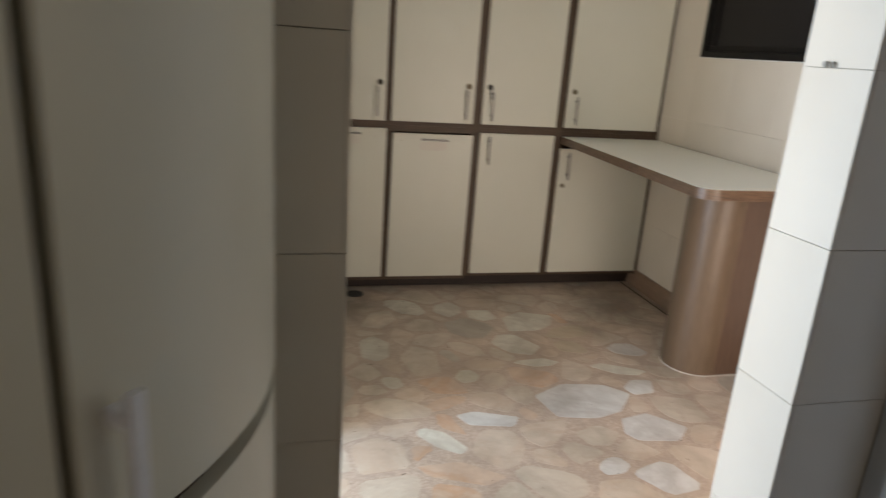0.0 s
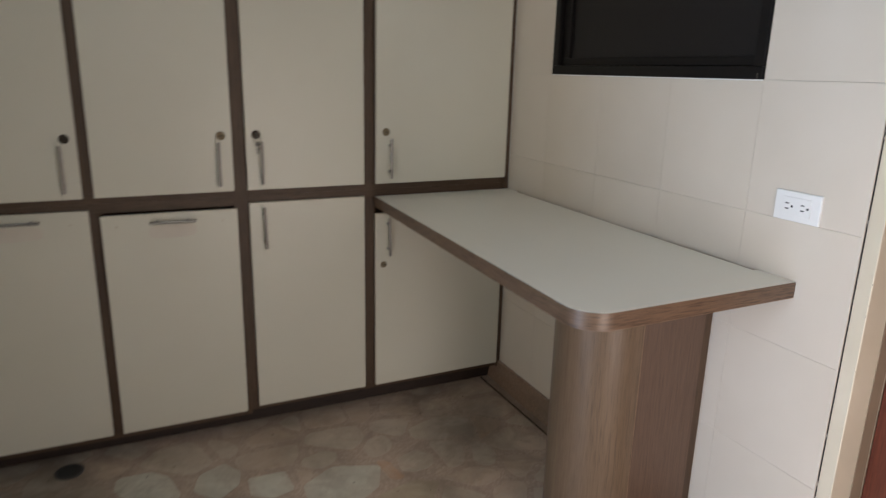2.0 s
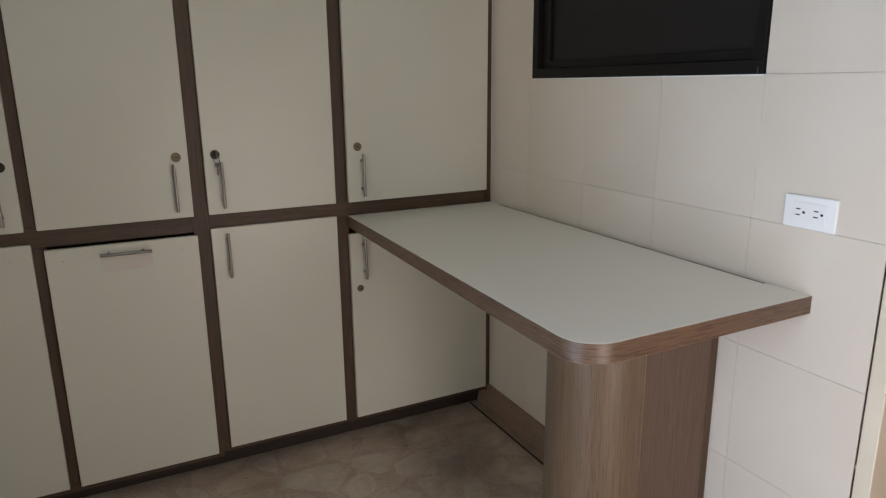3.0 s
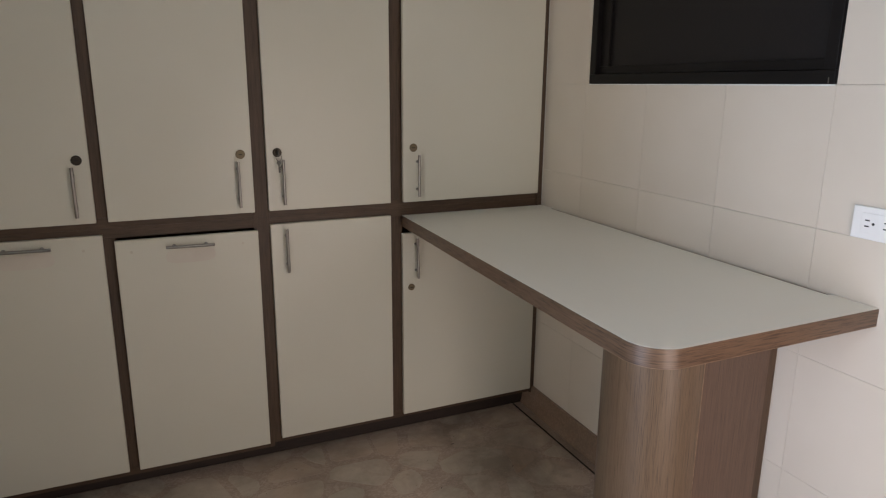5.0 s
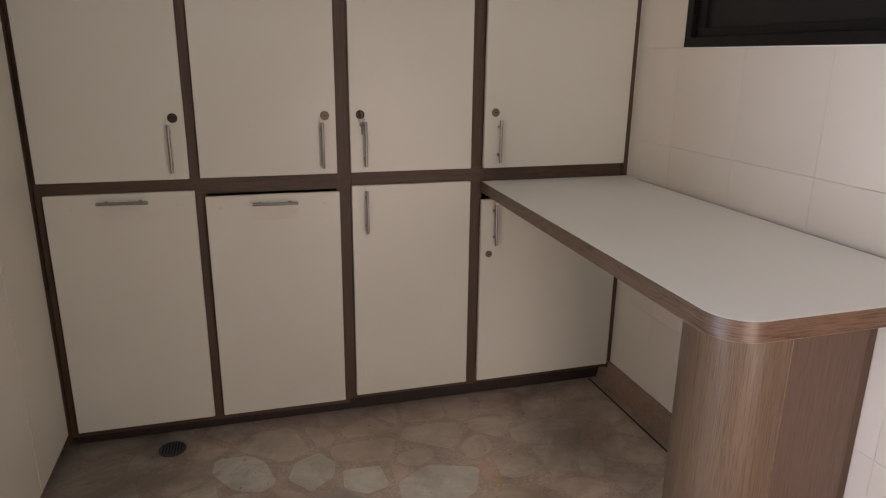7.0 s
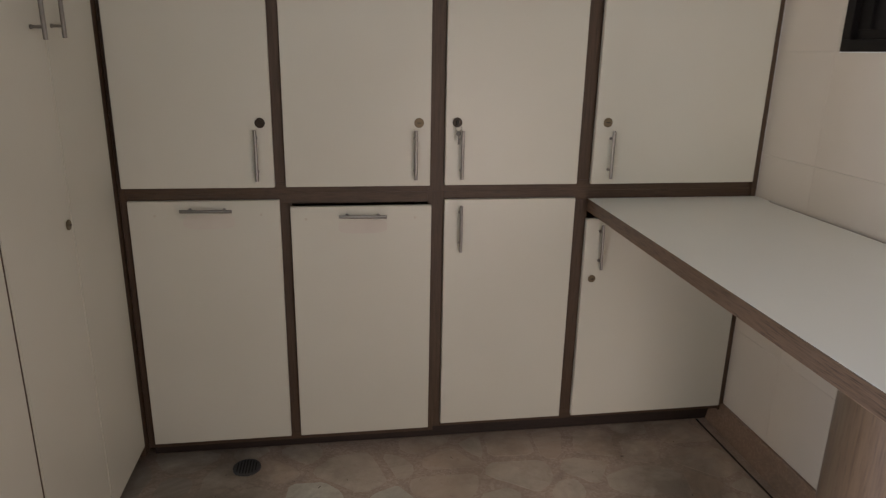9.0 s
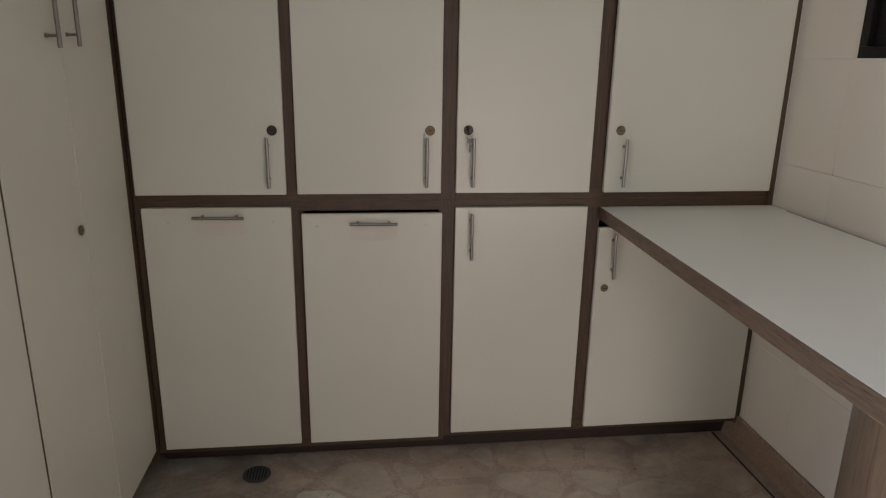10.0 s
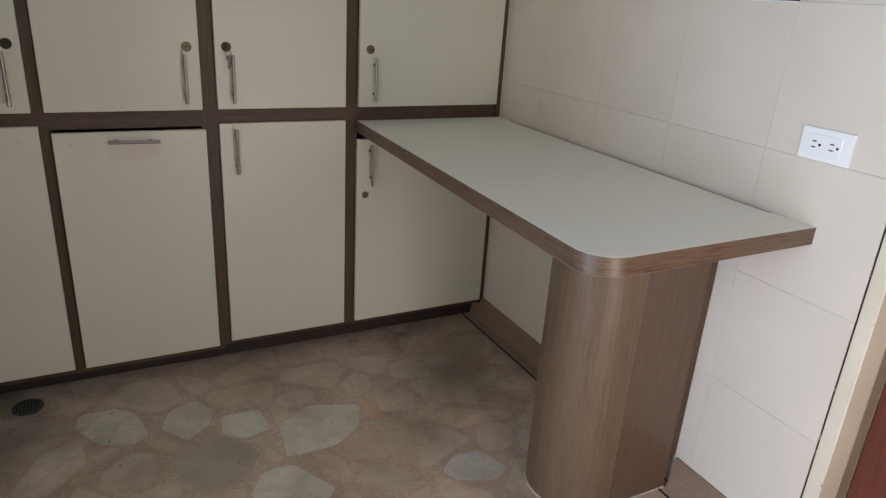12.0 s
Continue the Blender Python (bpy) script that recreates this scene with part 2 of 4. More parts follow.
def rod(bm, a, b, r, n=16, cap=0.0):
    """Adds a round bar from a to b."""
    a, b = Vector(a), Vector(b)
    m = Matrix.Translation((a + b) / 2) @ (b - a).to_track_quat("Z", "Y").to_matrix().to_4x4()
    made = bmesh.ops.create_cone(bm, cap_ends=True, segments=n, radius1=r, radius2=r, depth=(b - a).length, matrix=m)["verts"]
    if cap:
        rims = list({e for v in made for e in v.link_edges if any(len(f.verts) > 4 for f in e.link_faces)})
        bmesh.ops.bevel(bm, geom=rims, offset=cap, segments=2, affect="EDGES")
    return bm


def prism(bm, ring, z0, z1, bevel=0.0):
    """Adds an upright prism over a ring of plan points (counter-clockwise)."""
    low, high = [bm.verts.new((x, y, z0)) for x, y in ring], [bm.verts.new((x, y, z1)) for x, y in ring]
    n = len(ring)
    top, bottom = bm.faces.new(high), bm.faces.new(low[::-1])
    for i in range(n):
        bm.faces.new((low[i], low[(i + 1) % n], high[(i + 1) % n], high[i]))
    if bevel:
        bmesh.ops.bevel(bm, geom=list(top.edges), offset=bevel, segments=2, affect="EDGES")
    return bm


def arc(cx, cy, r, a0, a1, n):
    return [(cx + r * math.cos(radians(a0 + (a1 - a0) * i / n)), cy + r * math.sin(radians(a0 + (a1 - a0) * i / n))) for i in range(n + 1)]


def part(name, bm, material, parent=None, label="", smooth=False):
    """Links a bmesh as one mesh object, under its thing."""
    me = bpy.data.meshes.new(name)
    bmesh.ops.recalc_face_normals(bm, faces=bm.faces)
    if smooth:
        for f in bm.faces:
            f.smooth = True
        for e in bm.edges:
            if len(e.link_faces) == 2 and e.calc_face_angle(0) > 0.6:
                e.smooth = False
    bm.to_mesh(me)
    bm.free()
    me.materials.append(material)
    ob = new(name, me)
    ob.parent = parent
    if label:
        tagged(ob, label=label)
    return ob


def thing(name, at, label, category, group="", kind=""):
    ob = new(name)
    ob.empty_display_size = 0.05
    ob.matrix_basis = Matrix.Translation(at)
    return tagged(ob, label=label, category=category, group=group, kind=kind)


def setting(name, lo_hi, material, label, bevel=0.0):
    bm = bmesh.new()
    for lo, hi in lo_hi:
        box(bm, lo, hi, bevel)
    return tagged(part(name, bm, material), label=label, kind="structure")


# ---- the shell ----
KICK_Y, FRONT_Y, WALL_E = 0.07, -2.408, -1.110
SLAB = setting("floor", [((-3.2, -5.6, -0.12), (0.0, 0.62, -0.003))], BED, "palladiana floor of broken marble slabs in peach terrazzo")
setting("ceiling", [((-3.2, -5.6, CEIL), (0.15, 0.62, CEIL + 0.12))], PLASTER, "plain white plaster ceiling")
WIN = (-1.163, -0.268, 1.318, 2.02)
wall_east = setting("wall_east", [
    ((0.006, WIN[1], 0), (0.16, 0.5, CEIL)), ((0.006, -1.4725, 0), (0.16, WIN[0], CEIL)),
    ((0.006, WIN[0], 0), (0.16, WIN[1], WIN[2])), ((0.006, WIN[0], WIN[3]), (0.16, WIN[1], CEIL)),
    ((0.006, -2.247, 2.06), (0.16, -1.4725, CEIL)), ((0.17, -2.247, 0), (0.25, -1.4725, CEIL))], GROUT_EAST, "wall faced with square cream tiles")
setting("wall_north", [((-3.2, 0.5, 0), (0.16, 0.62, CEIL))], PLASTER, "plain plastered wall behind the cupboards")
# low opening and high recess are unseen, added to hold the fill lamps
wall_entry = setting("wall_entry", [
    ((WALL_E + 0.006, FRONT_Y + 0.006, 0), (-0.797, -2.253, 2.15)), ((-0.184, FRONT_Y + 0.006, 0), (0.16, -2.253, 2.15)),
    ((-0.797, FRONT_Y + 0.006, 0), (-0.184, -2.253, 0.0405)), ((-0.797, FRONT_Y + 0.006, 1.2865), (-0.184, -2.253, 2.15)),
    ((-3.2, FRONT_Y + 0.006, 0), (-1.973, -2.253, 2.15)),
    ((-0.45, FRONT_Y + 0.006, 2.15), (0.16, -2.253, CEIL)),
    ((-3.2, FRONT_Y + 0.006, 2.15), (-2.45, -2.253, CEIL)),
    ((-2.45, FRONT_Y + 0.006, 2.15), (-0.45, -2.28, CEIL)),
    ((-1.973, FRONT_Y + 0.006, 2.06), (WALL_E + 0.006, -2.253, 2.15))], GROUT, "tiled wall with the open passage into the kitchen")
# the outer room's opening is unseen, added behind its fill lamp
setting("wall_west", [((-3.2, -5.6, 0), (-3.05, -5.2, CEIL)), ((-3.2, -4.0, 0), (-3.05, FRONT_Y + 0.005, CEIL)), ((-3.2, -5.2, 0), (-3.05, -4.0, 0.5)), ((-3.2, -5.2, 1.6), (-3.05, -4.0, CEIL)), ((-2.80, -2.247, 2.1), (-2.65, -1.4, CEIL)), ((-2.80, -1.400, 0), (-2.65, 0.5, CEIL))],
        PLASTER, "plain plastered wall with the opening to the patio")
# opening in this wall is unseen, added for the hall fill
setting("wall_hall", [((-0.885, -5.6, 0), (-0.78, -3.75, CEIL)), ((-0.885, -2.95, 0), (-0.78, FRONT_Y - 0.001, CEIL)), ((-0.885, -3.75, 0), (-0.78, -2.95, 0.85)), ((-0.885, -3.75, 2.05), (-0.78, -2.95, CEIL))], BLUE_PAINT, "smooth pale blue-grey painted side wall")
setting("wall_south", [((-3.2, -5.7, 0), (-0.78, -5.601, CEIL))], PLASTER, "plain plastered wall")

# upper closing panel over the cupboards
setting("bulkhead", [((-1.968, 0.02, 2.12), (0.0, 0.5, CEIL)), ((-2.649, -1.385, 2.12), (-1.975, 0.5, CEIL))], PLASTER, "plain plastered bulkhead above the cupboards")


# ---- tall and low cupboards along the far wall ----
def bar_handle(parent, a, b, out, r=0.0050, off=0.026):
    """A round steel bar on two posts; out is the way off the door."""
    a, b, out = Vector(a), Vector(b), Vector(out)
    bm = bmesh.new()
    rod(bm, a + out * off, b + out * off, r, 14, 0.0008)
    for s in (0.17, 0.83):
        p = a.lerp(b, s)
        rod(bm, p - out * 0.001, p + out * off, r * 0.65, 10)
        rod(bm, p - out * 0.001, p + out * 0.003, r * 1.0, 12)
    return part("handle", bm, STEEL, parent, "brushed steel bar handle on two posts", smooth=True)


def cam_lock(parent, c, out, r, material, label):
    """A round cylinder lock with a rim, a core and a key slit."""
    c, out = Vector(c), Vector(out)
    side = Vector((0, 0, 1)).cross(out)
    bm = bmesh.new()
    rod(bm, c, c + out * 0.004, r, 28, 0.0012)
    rod(bm, c + out * 0.003, c + out * 0.0055, r * 0.66, 24, 0.0008)
    lock = part("lock", bm, material, parent, label, smooth=True)
    bm = bmesh.new()
    s = side * 0.0055 + Vector((0, 0, 0.0011)) + out * 0.0004
    lo, hi = c + out * 0.0053 - s, c + out * 0.0061 + s
    box(bm, [min(p, q) for p, q in zip(lo, hi)], [max(p, q) for p, q in zip(lo, hi)])
    part("keyhole", bm, SLOT, lock)
    return lock


def panel(name, x0, x1, z0, z1, parent, swing=0.0, hinge="right", thick=0.018, label="", lean=0.0):
    """A laminated door in the plane y = 0; swing opens it by degrees, lean tips its head outwards."""
    bm = bmesh.new()
    box(bm, (x0, -0.001, z0), (x1, thick - 0.002, z1), 0.0022)
    if swing:
        hx = x1 if hinge == "right" else x0
        bmesh.ops.rotate(bm, verts=bm.verts, cent=(hx, thick, 0), matrix=Matrix.Rotation(radians(swing if hinge == "right" else -swing), 3, "Z"))
    if lean:
        bmesh.ops.rotate(bm, verts=bm.verts, cent=(0, thick, z0), matrix=Matrix.Rotation(radians(lean), 3, "X"))
    return part(name, bm, CREAM, parent, label)


OUT = Vector((0, -1, 0))


def caps(parent, pts, y=-0.001):
    for x, z in pts:
        bm = bmesh.new()
        rod(bm, (x, y + 0.001, z), (x, y - 0.0007, z), 0.0042, 14, 0.0003)
        part("screw_cap", bm, PLASTIC_CREAM, parent, "small round cream screw cap", smooth=True)




def face_frame(parent, bars, upright):
    for lo, hi in bars:
        bm = bmesh.new()
        box(bm, lo, hi, 0.0002, 1)
        part("stile" if upright else "rail", bm, FRAME if upright else FRAME_X, parent, "brown wood-grain laminate face frame")


FY = 0.018
UP_TOP = 2.08


def carcass(parent, x0, x1, z0, z1, kick=False):
    bm = bmesh.new()
    y0, y1, t = FY + 0.0205, 0.49, 0.016
    box(bm, (x0, y0, z0), (x0 + t, y1, z1))
    box(bm, (x1 - t, y0, z0), (x1, y1, z1))
    box(bm, (x0 + t, y0, z0), (x1 - t, y1, z0 + t))
    box(bm, (x0 + t, y0, z1 - t), (x1 - t, y1, z1))
    box(bm, (x0 + t, y1 - 0.01, z0 + t), (x1 - t, y1, z1 - t))
    part("body", bm, FRAME, parent, "dark brown cupboard carcass")
    if kick:
        bm = bmesh.new()
        box(bm, (x0, KICK_Y, 0.0), (x1, KICK_Y + 0.018, z0 - 0.001))
        part("plinth", bm, KICK, parent, "recessed dark brown plinth")


KICK = wood("dark_plinth", (0.018, 0.011, 0.008), (0.03, 0.018, 0.013), 0.6, 200, "X")

# upper pair with locks near the middle stile
upper_a = thing("wall_cupboard", (-1.52, 0.018, 0.885), "cream laminate upper cupboard with brown face frame and two locked doors", "cupboard", "upper cupboards")
upper_b = thing("wall_cupboard", (-0.55, 0.018, 0.885), "cream laminate upper cupboard, one key hanging in its lock", "cupboard", "upper cupboards")
lower_a = thing("base_cupboard", (-1.52, 0.018, 0.0), "cream laminate low cupboard with two tilting fronts under steel bars", "cupboard", "lower cupboards")
lower_b = thing("base_cupboard", (-0.55, 0.018, 0.0), "cream laminate low cupboard, its inner door under the table", "cupboard", "lower cupboards")


def local(ob):
    """Lets parts built in world places hang under a thing that stands elsewhere."""
    for child in ob.children:
        child.matrix_parent_inverse = ob.matrix_basis.inverted()


SPLIT = -1.050
DOORS_UP = ((-1.955, -1.530, 1), (-1.498, -1.072, 1), (-1.027, -0.609, 0), (-0.566, -0.0115, 0))
for own, x0, x1, mids, span in ((upper_a, -1.968, SPLIT, ((-1.534, -1.494),), DOORS_UP[:2]), (upper_b, SPLIT, 0.010, ((-0.613, -0.562),), DOORS_UP[2:])):
    carcass(own, x0, x1, 0.886, 2.12)
    end = own is upper_b
    bars = [((x0, FY, 0.8853), (x0 + (0.016 if own is upper_a else 0.026), FY + 0.02, 2.12)), ((x1 - (0.026 if own is upper_a else 0.0185), FY - (0.012 if end else 0.0), 0.8853), (x1, FY + 0.02, 2.12))]
    bars += [((a, FY, 0.918), (b, FY + 0.02, 2.08)) for a, b in mids]
    face_frame(own, bars, True)
    l, r = bars[0][1][0] + 0.0004, bars[1][0][0] - 0.0004
    face_frame(own, [((l, FY + 0.0003, 0.8853), (r, FY + 0.02, 0.9175)), ((l, FY + 0.0003, 2.0805), (r, FY + 0.02, 2.12))], False)
for own, x0, x1, mids in ((lower_a, -1.968, SPLIT, ((-1.524, -1.484),)), (lower_b, SPLIT, 0.010, ((-0.613, -0.562),))):
    z0 = 0.055 if own is lower_a else 0.070
    carcass(own, x0, x1, z0, 0.885, kick=True)
    bars = [((x0, FY, z0), (x0 + (0.024 if own is lower_a else 0.026), FY + 0.02, 0.885)), ((x1 - (0.026 if own is lower_a else 0.0175), FY - (0.012 if own is lower_b else 0.0), z0), (x1, FY + 0.02, 0.885))]
    bars += [((a, FY, z0 + 0.031), (b, FY + 0.02, 0.853)) for a, b in mids]
    face_frame(own, bars, True)
    l, r = bars[0][1][0] + 0.0004, bars[1][0][0] - 0.0004
    face_frame(own, [((l, FY + 0.0003, 0.8535), (r, FY + 0.02, 0.885)), ((l, FY + 0.0003, z0), (r, FY + 0.02, z0 + 0.0305))], False)

bm = bmesh.new()
box(bm, (0.0106, 0.0040, 0.887), (0.0124, 0.0058, 2.1), 0.0004, 1)
part("caulk", bm, PLASTIC, upper_b, "thin white line of sealant along the tiles")
lock_names = ("dark bronze cylinder lock", "worn brass cylinder lock")
ups = []
for i, (x0, x1, right) in enumerate(DOORS_UP):
    own = upper_a if i < 2 else upper_b
    d = panel("door", x0, x1, 0.906 + 0.001 * i, UP_TOP, own, swing=0.9 if i == 3 else 0.0, lean=0.4 if i == 3 else 0.0, label="cream laminate door")
    ups.append(d)
    lx, hx = ((-1.562, -1.575), (-1.107, -1.118), (-0.993, -0.979), (-0.528, -0.514))[i]
    yy = -0.0085 if i == 3 else -0.001
    cam_lock(d, (lx, yy, 1.093 + 0.002 * i), OUT, 0.0145, (BRONZE, BRASS, BRONZE, BRASS)[i], lock_names[i % 2] + " in the door")
    bar_handle(d, (hx, yy, 1.0755), (hx, yy, 0.9295), OUT)
L1 = panel("drop_front", -1.944, -1.519, 0.078, 0.868, lower_a, label="cream laminate tilting front")
L2 = panel("drop_front", -1.488, -1.068, 0.078, 0.849, lower_a, lean=0.8, label="cream laminate tilting front, its head standing off")
L3 = panel("door", -1.026, -0.609, 0.090, 0.863, lower_b, label="cream laminate door")
L4 = panel("door", -0.568, -0.0105, 0.092, 0.796, lower_b, swing=0.6, label="cream laminate door under the table")
bar_handle(L1, (-1.797, -0.001, 0.844), (-1.652, -0.001, 0.842), OUT)
bar_handle(L2, (-1.347, -0.011, 0.823), (-1.205, -0.011, 0.821), OUT)
bar_handle(L3, (-0.978, -0.001, 0.849), (-0.977, -0.001, 0.702), OUT)
bar_handle(L4, (-0.521, -0.006, 0.780), (-0.517, -0.006, 0.632), OUT)
cam_lock(L4, (-0.536, -0.006, 0.595), OUT, 0.0125, BRASS, "worn brass cylinder lock in the door")
caps(L1, ((-1.872, 0.826), (-1.573, 0.826)))
caps(L2, ((-1.444, 0.812), (-1.118, 0.812)), -0.0115)

MARK = painted("faded_pinkish_mark", (0.575, 0.525, 0.46), (0.605, 0.565, 0.49), 0.42, 14.0, 200, 0.04)
for front, mx, mz, yy in ((L1, -1.722, 0.806, -0.0013), (L2, -1.276, 0.787, -0.0113)):
    bm = bmesh.new()
    ring = [(mx + 0.073 * math.copysign(abs(math.cos(a)) ** 0.5, math.cos(a)), mz + 0.022 * math.copysign(abs(math.sin(a)) ** 0.6, math.sin(a))) for a in (i * math.tau / 28 for i in range(28))]
    front_ring, back_ring = [bm.verts.new((x, yy, z)) for x, z in ring], [bm.verts.new((x, yy + 0.002, z)) for x, z in ring]
    bm.faces.new(front_ring), bm.faces.new(back_ring[::-1])
    for i in range(28):
        bm.faces.new((front_ring[i - 1], front_ring[i], back_ring[i], back_ring[i - 1]))
    part("handle_mark", bm, MARK, front, "faint pinkish mark of an earlier handle")

# key left in the third lock, its partner on the ring
bm = bmesh.new()
kx, kz = -0.993, 1.097
box(bm, (kx - 0.0012, -0.020, kz - 0.004), (kx + 0.0012, -0.006, kz + 0.004), 0.0004)
box(bm, (kx - 0.0012, -0.034, kz - 0.011), (kx + 0.0012, -0.019, kz + 0.011), 0.0009)
key = thing("key", (kx, -0.02, kz - 0.045), "small steel key in a lock, another on its ring", "key")
part("inserted_key", bm, NICKEL, key)
bm = bmesh.new()
ring_pts = [(kx + 0.009 * math.cos(a), -0.030 - 0.002 * math.sin(a), kz - 0.014 + 0.010 * math.sin(a)) for a in (i * math.tau / 18 for i in range(18))]
for a, b in zip(ring_pts, ring_pts[1:] + ring_pts[:1]):
    rod(bm, a, b, 0.0008, 6)
part("ring", bm, NICKEL, key, smooth=True)
bm = bmesh.new()
rod(bm, (kx, -0.0315, kz - 0.030), (kx, -0.0290, kz - 0.030), 0.0075, 16, 0.0005)
box(bm, (kx - 0.0024, -0.0312, kz - 0.062), (kx + 0.0024, -0.0293, kz - 0.033), 0.0004)
for i in range(3):
    box(bm, (kx + 0.0020, -0.0312, kz - 0.059 + i * 0.006), (kx + 0.0042, -0.0293, kz - 0.056 + i * 0.006))
part("hanging_key", bm, NICKEL, key, smooth=True)

# ---- tall cupboards along the side ----
SX = -1.968
side = thing("tall_cupboard", (-2.3, -0.69, 0.0), "tall cream laminate cupboard with four doors beside the passage", "cupboard")


def side_door(y0, y1, x0, x1, z0=0.088, z1=2.08):
    """A tall door in the side row; x0 and x1 are its face at y0 and y1."""
    bm = bmesh.new()
    t = 0.018
    prism(bm, [(x0 - t, y0), (x0, y0), (x1, y1), (x1 - t, y1)], z0, z1)
    bmesh.ops.bevel(bm, geom=list(bm.edges), offset=0.002, segments=2, affect="EDGES")
    return part("door", bm, CREAM, side, "tall cream laminate door")


bm = bmesh.new()
box(bm, (-2.55, -1.3655, 0.05), (SX - 0.021, -0.002, 0.07))
box(bm, (-2.55, -1.3655, 2.085), (SX - 0.021, -0.002, 2.12))
box(bm, (-2.56, -1.3655, 0.05), (-2.55, -0.002, 2.12))
for y in (-0.67, -0.02):
    box(bm, (-2.55, y, 0.07), (SX - 0.021, y + 0.016, 2.085))
part("body", bm, FRAME, side, "dark brown cupboard carcass")
bm = bmesh.new()
box(bm, (-2.56, -1.387, 0.082), (SX, -1.367, 2.12), 0.002)
part("end_panel", bm, CREAM, side, "cream laminate end panel hanging clear of the floor")
for y in (-1.32, -0.70):
    for x in (-2.03, -2.5):
        bm = bmesh.new()
        box(bm, (x - 0.02, y - 0.02, 0.0), (x + 0.02, y + 0.02, 0.05), 0.002)
        part("foot", bm, OAK, side, "square brown wooden foot")
bm = bmesh.new()
box(bm, (SX - 0.10, -1.29, 0.0), (SX - 0.082, -0.002, 0.0495))
part("plinth", bm, KICK, side, "recessed dark brown plinth")
bm = bmesh.new()
box(bm, (SX - 0.020, -0.020, 0.05), (SX - 0.001, 0.0175, 2.085))
part("stile", bm, FRAME, side, "brown corner stile")
# dark strips standing in for the shade inside two door gaps
for ya, yb in ((-1.3662, -1.3552), (-0.6768, -0.6602)):
    bm = bmesh.new()
    box(bm, (SX - 0.020, ya, 0.075), (SX - 0.004, yb, 2.085), 0.0005, 1)
    part("stile", bm, FRAME, side, "dark strip for the shade in the gap beside a door")
sd = [side_door(-1.355, -0.985, SX + 0.012, SX + 0.016, 0.086), side_door(-0.981, -0.6775, SX + 0.004, SX + 0.002),
      side_door(-0.6595, -0.337, SX - 0.002, SX + 0.001), side_door(-0.334, -0.022, SX + 0.001, SX)]
E_OUT = Vector((1, 0, 0))
bar_handle(sd[2], (SX + 0.002, -0.404, 1.305), (SX + 0.002, -0.404, 1.455), E_OUT)
bar_handle(sd[3], (SX + 0.001, -0.296, 1.310), (SX + 0.001, -0.296, 1.460), E_OUT)
cam_lock(sd[2], (SX + 0.002, -0.362, 0.895), E_OUT, 0.0125, BRASS, "worn brass cylinder lock in the door")
cam_lock(sd[1], (SX + 0.003, -0.925, 0.872), E_OUT, 0.0125, BRASS, "worn brass cylinder lock in the door")

# ---- breakfast table fixed to the tiled wall ----
table = thing("breakfast_table", (-0.3, -0.7, 0.0), "white-topped breakfast table with oak-grain edges on a rounded pedestal", "table")
TZ = 0.862


def table_ring(inset=0.0):
    """The plan of the top; the notch along the wall keeps clear of the tiles."""
    i = inset
    c = arc(-0.608 + 0.075, -1.345 + 0.075, 0.075 - i, 180, 270, 12)
    return [(-0.570 + i, 0.0), *[(x + 0.0, y) for x, y in c], (-0.0005, -1.337 + i), (-0.0005, -1.232), (-0.0130, -1.2285), (-0.0030, -0.084), (0.009, -0.080), (0.010, 0.0)]


bm = bmesh.new()
prism(bm, table_ring(0.0012), TZ - 0.0006, TZ)
part("tabletop", bm, TOP, table, "smooth white laminate top")
bm = bmesh.new()
prism(bm, table_ring(), TZ - 0.038, TZ - 0.0007)
part("edge_band", bm, OAK_X, table, "oak-grain laminate edge", smooth=True)
bm = bmesh.new()
prism(bm, table_ring(-0.0003), TZ - 0.0391, TZ - 0.0383)
part("lip", bm, WORN, table, "thin pale lip under the edge")
bm = bmesh.new()
box(bm, (-0.2404, -1.1186, 0.004), (-0.2390, -1.1174, TZ - 0.041))
part("seam", bm, WORN, table, "worn pale seam where two laminate sheets meet")
# unseen rail added under the notch to keep the gap dark
bm = bmesh.new()
prism(bm, [(-0.026, -1.2275), (-0.0008, -1.2275), (0.0088, -0.0845), (-0.018, -0.0845)], TZ - 0.090, TZ - 0.070)
part("wall_rail", bm, FRAME, table, "added dark brown rail that darkens the notch from below")
# dark strip that puts the shade of the open gap into a colour
bm = bmesh.new()
prism(bm, [(-0.0118, -1.2270), (-0.0012, -1.2270), (0.0082, -0.0850), (-0.0018, -0.0850)], TZ - 0.032, TZ - 0.003)
part("gap_shade_strip", bm, GAP_BROWN, table, "dark strip standing in for the shade between top and tiles")
bm = bmesh.new()
half = [(-0.030, -0.852), *arc(-0.258, -0.985, 0.133, 90, 270, 28), (-0.2400, -1.1180), (-0.2400, -1.0980), (-0.030, -1.0980)]
prism(bm, half, 0.002, TZ - 0.0398)
part("pedestal", bm, OAK, table, "rounded oak-grain laminate pedestal", smooth=True)
bm = bmesh.new()
box(bm, (-0.2386, -1.1176, 0.002), (-0.030, -1.0984, TZ - 0.0387), 0.0008, 1)
part("front_panel", bm, OAK_SHADED, table, "flat oak-grain panel on the front of the pedestal")
bm = bmesh.new()
box(bm, (-0.0295, -1.1130, 0.097), (-0.0008, -0.862, TZ - 0.0385), 0.0015)
part("wall_batten", bm, FRAME, table, "dark brown batten between pedestal and wall")
bm = bmesh.new()
foot_ring = [(-0.03, -0.850), *arc(-0.258, -0.985, 0.1345, 90, 270, 28), (-0.03, -1.1200)]
prism(bm, foot_ring, -0.002, 0.0018, 0.001)
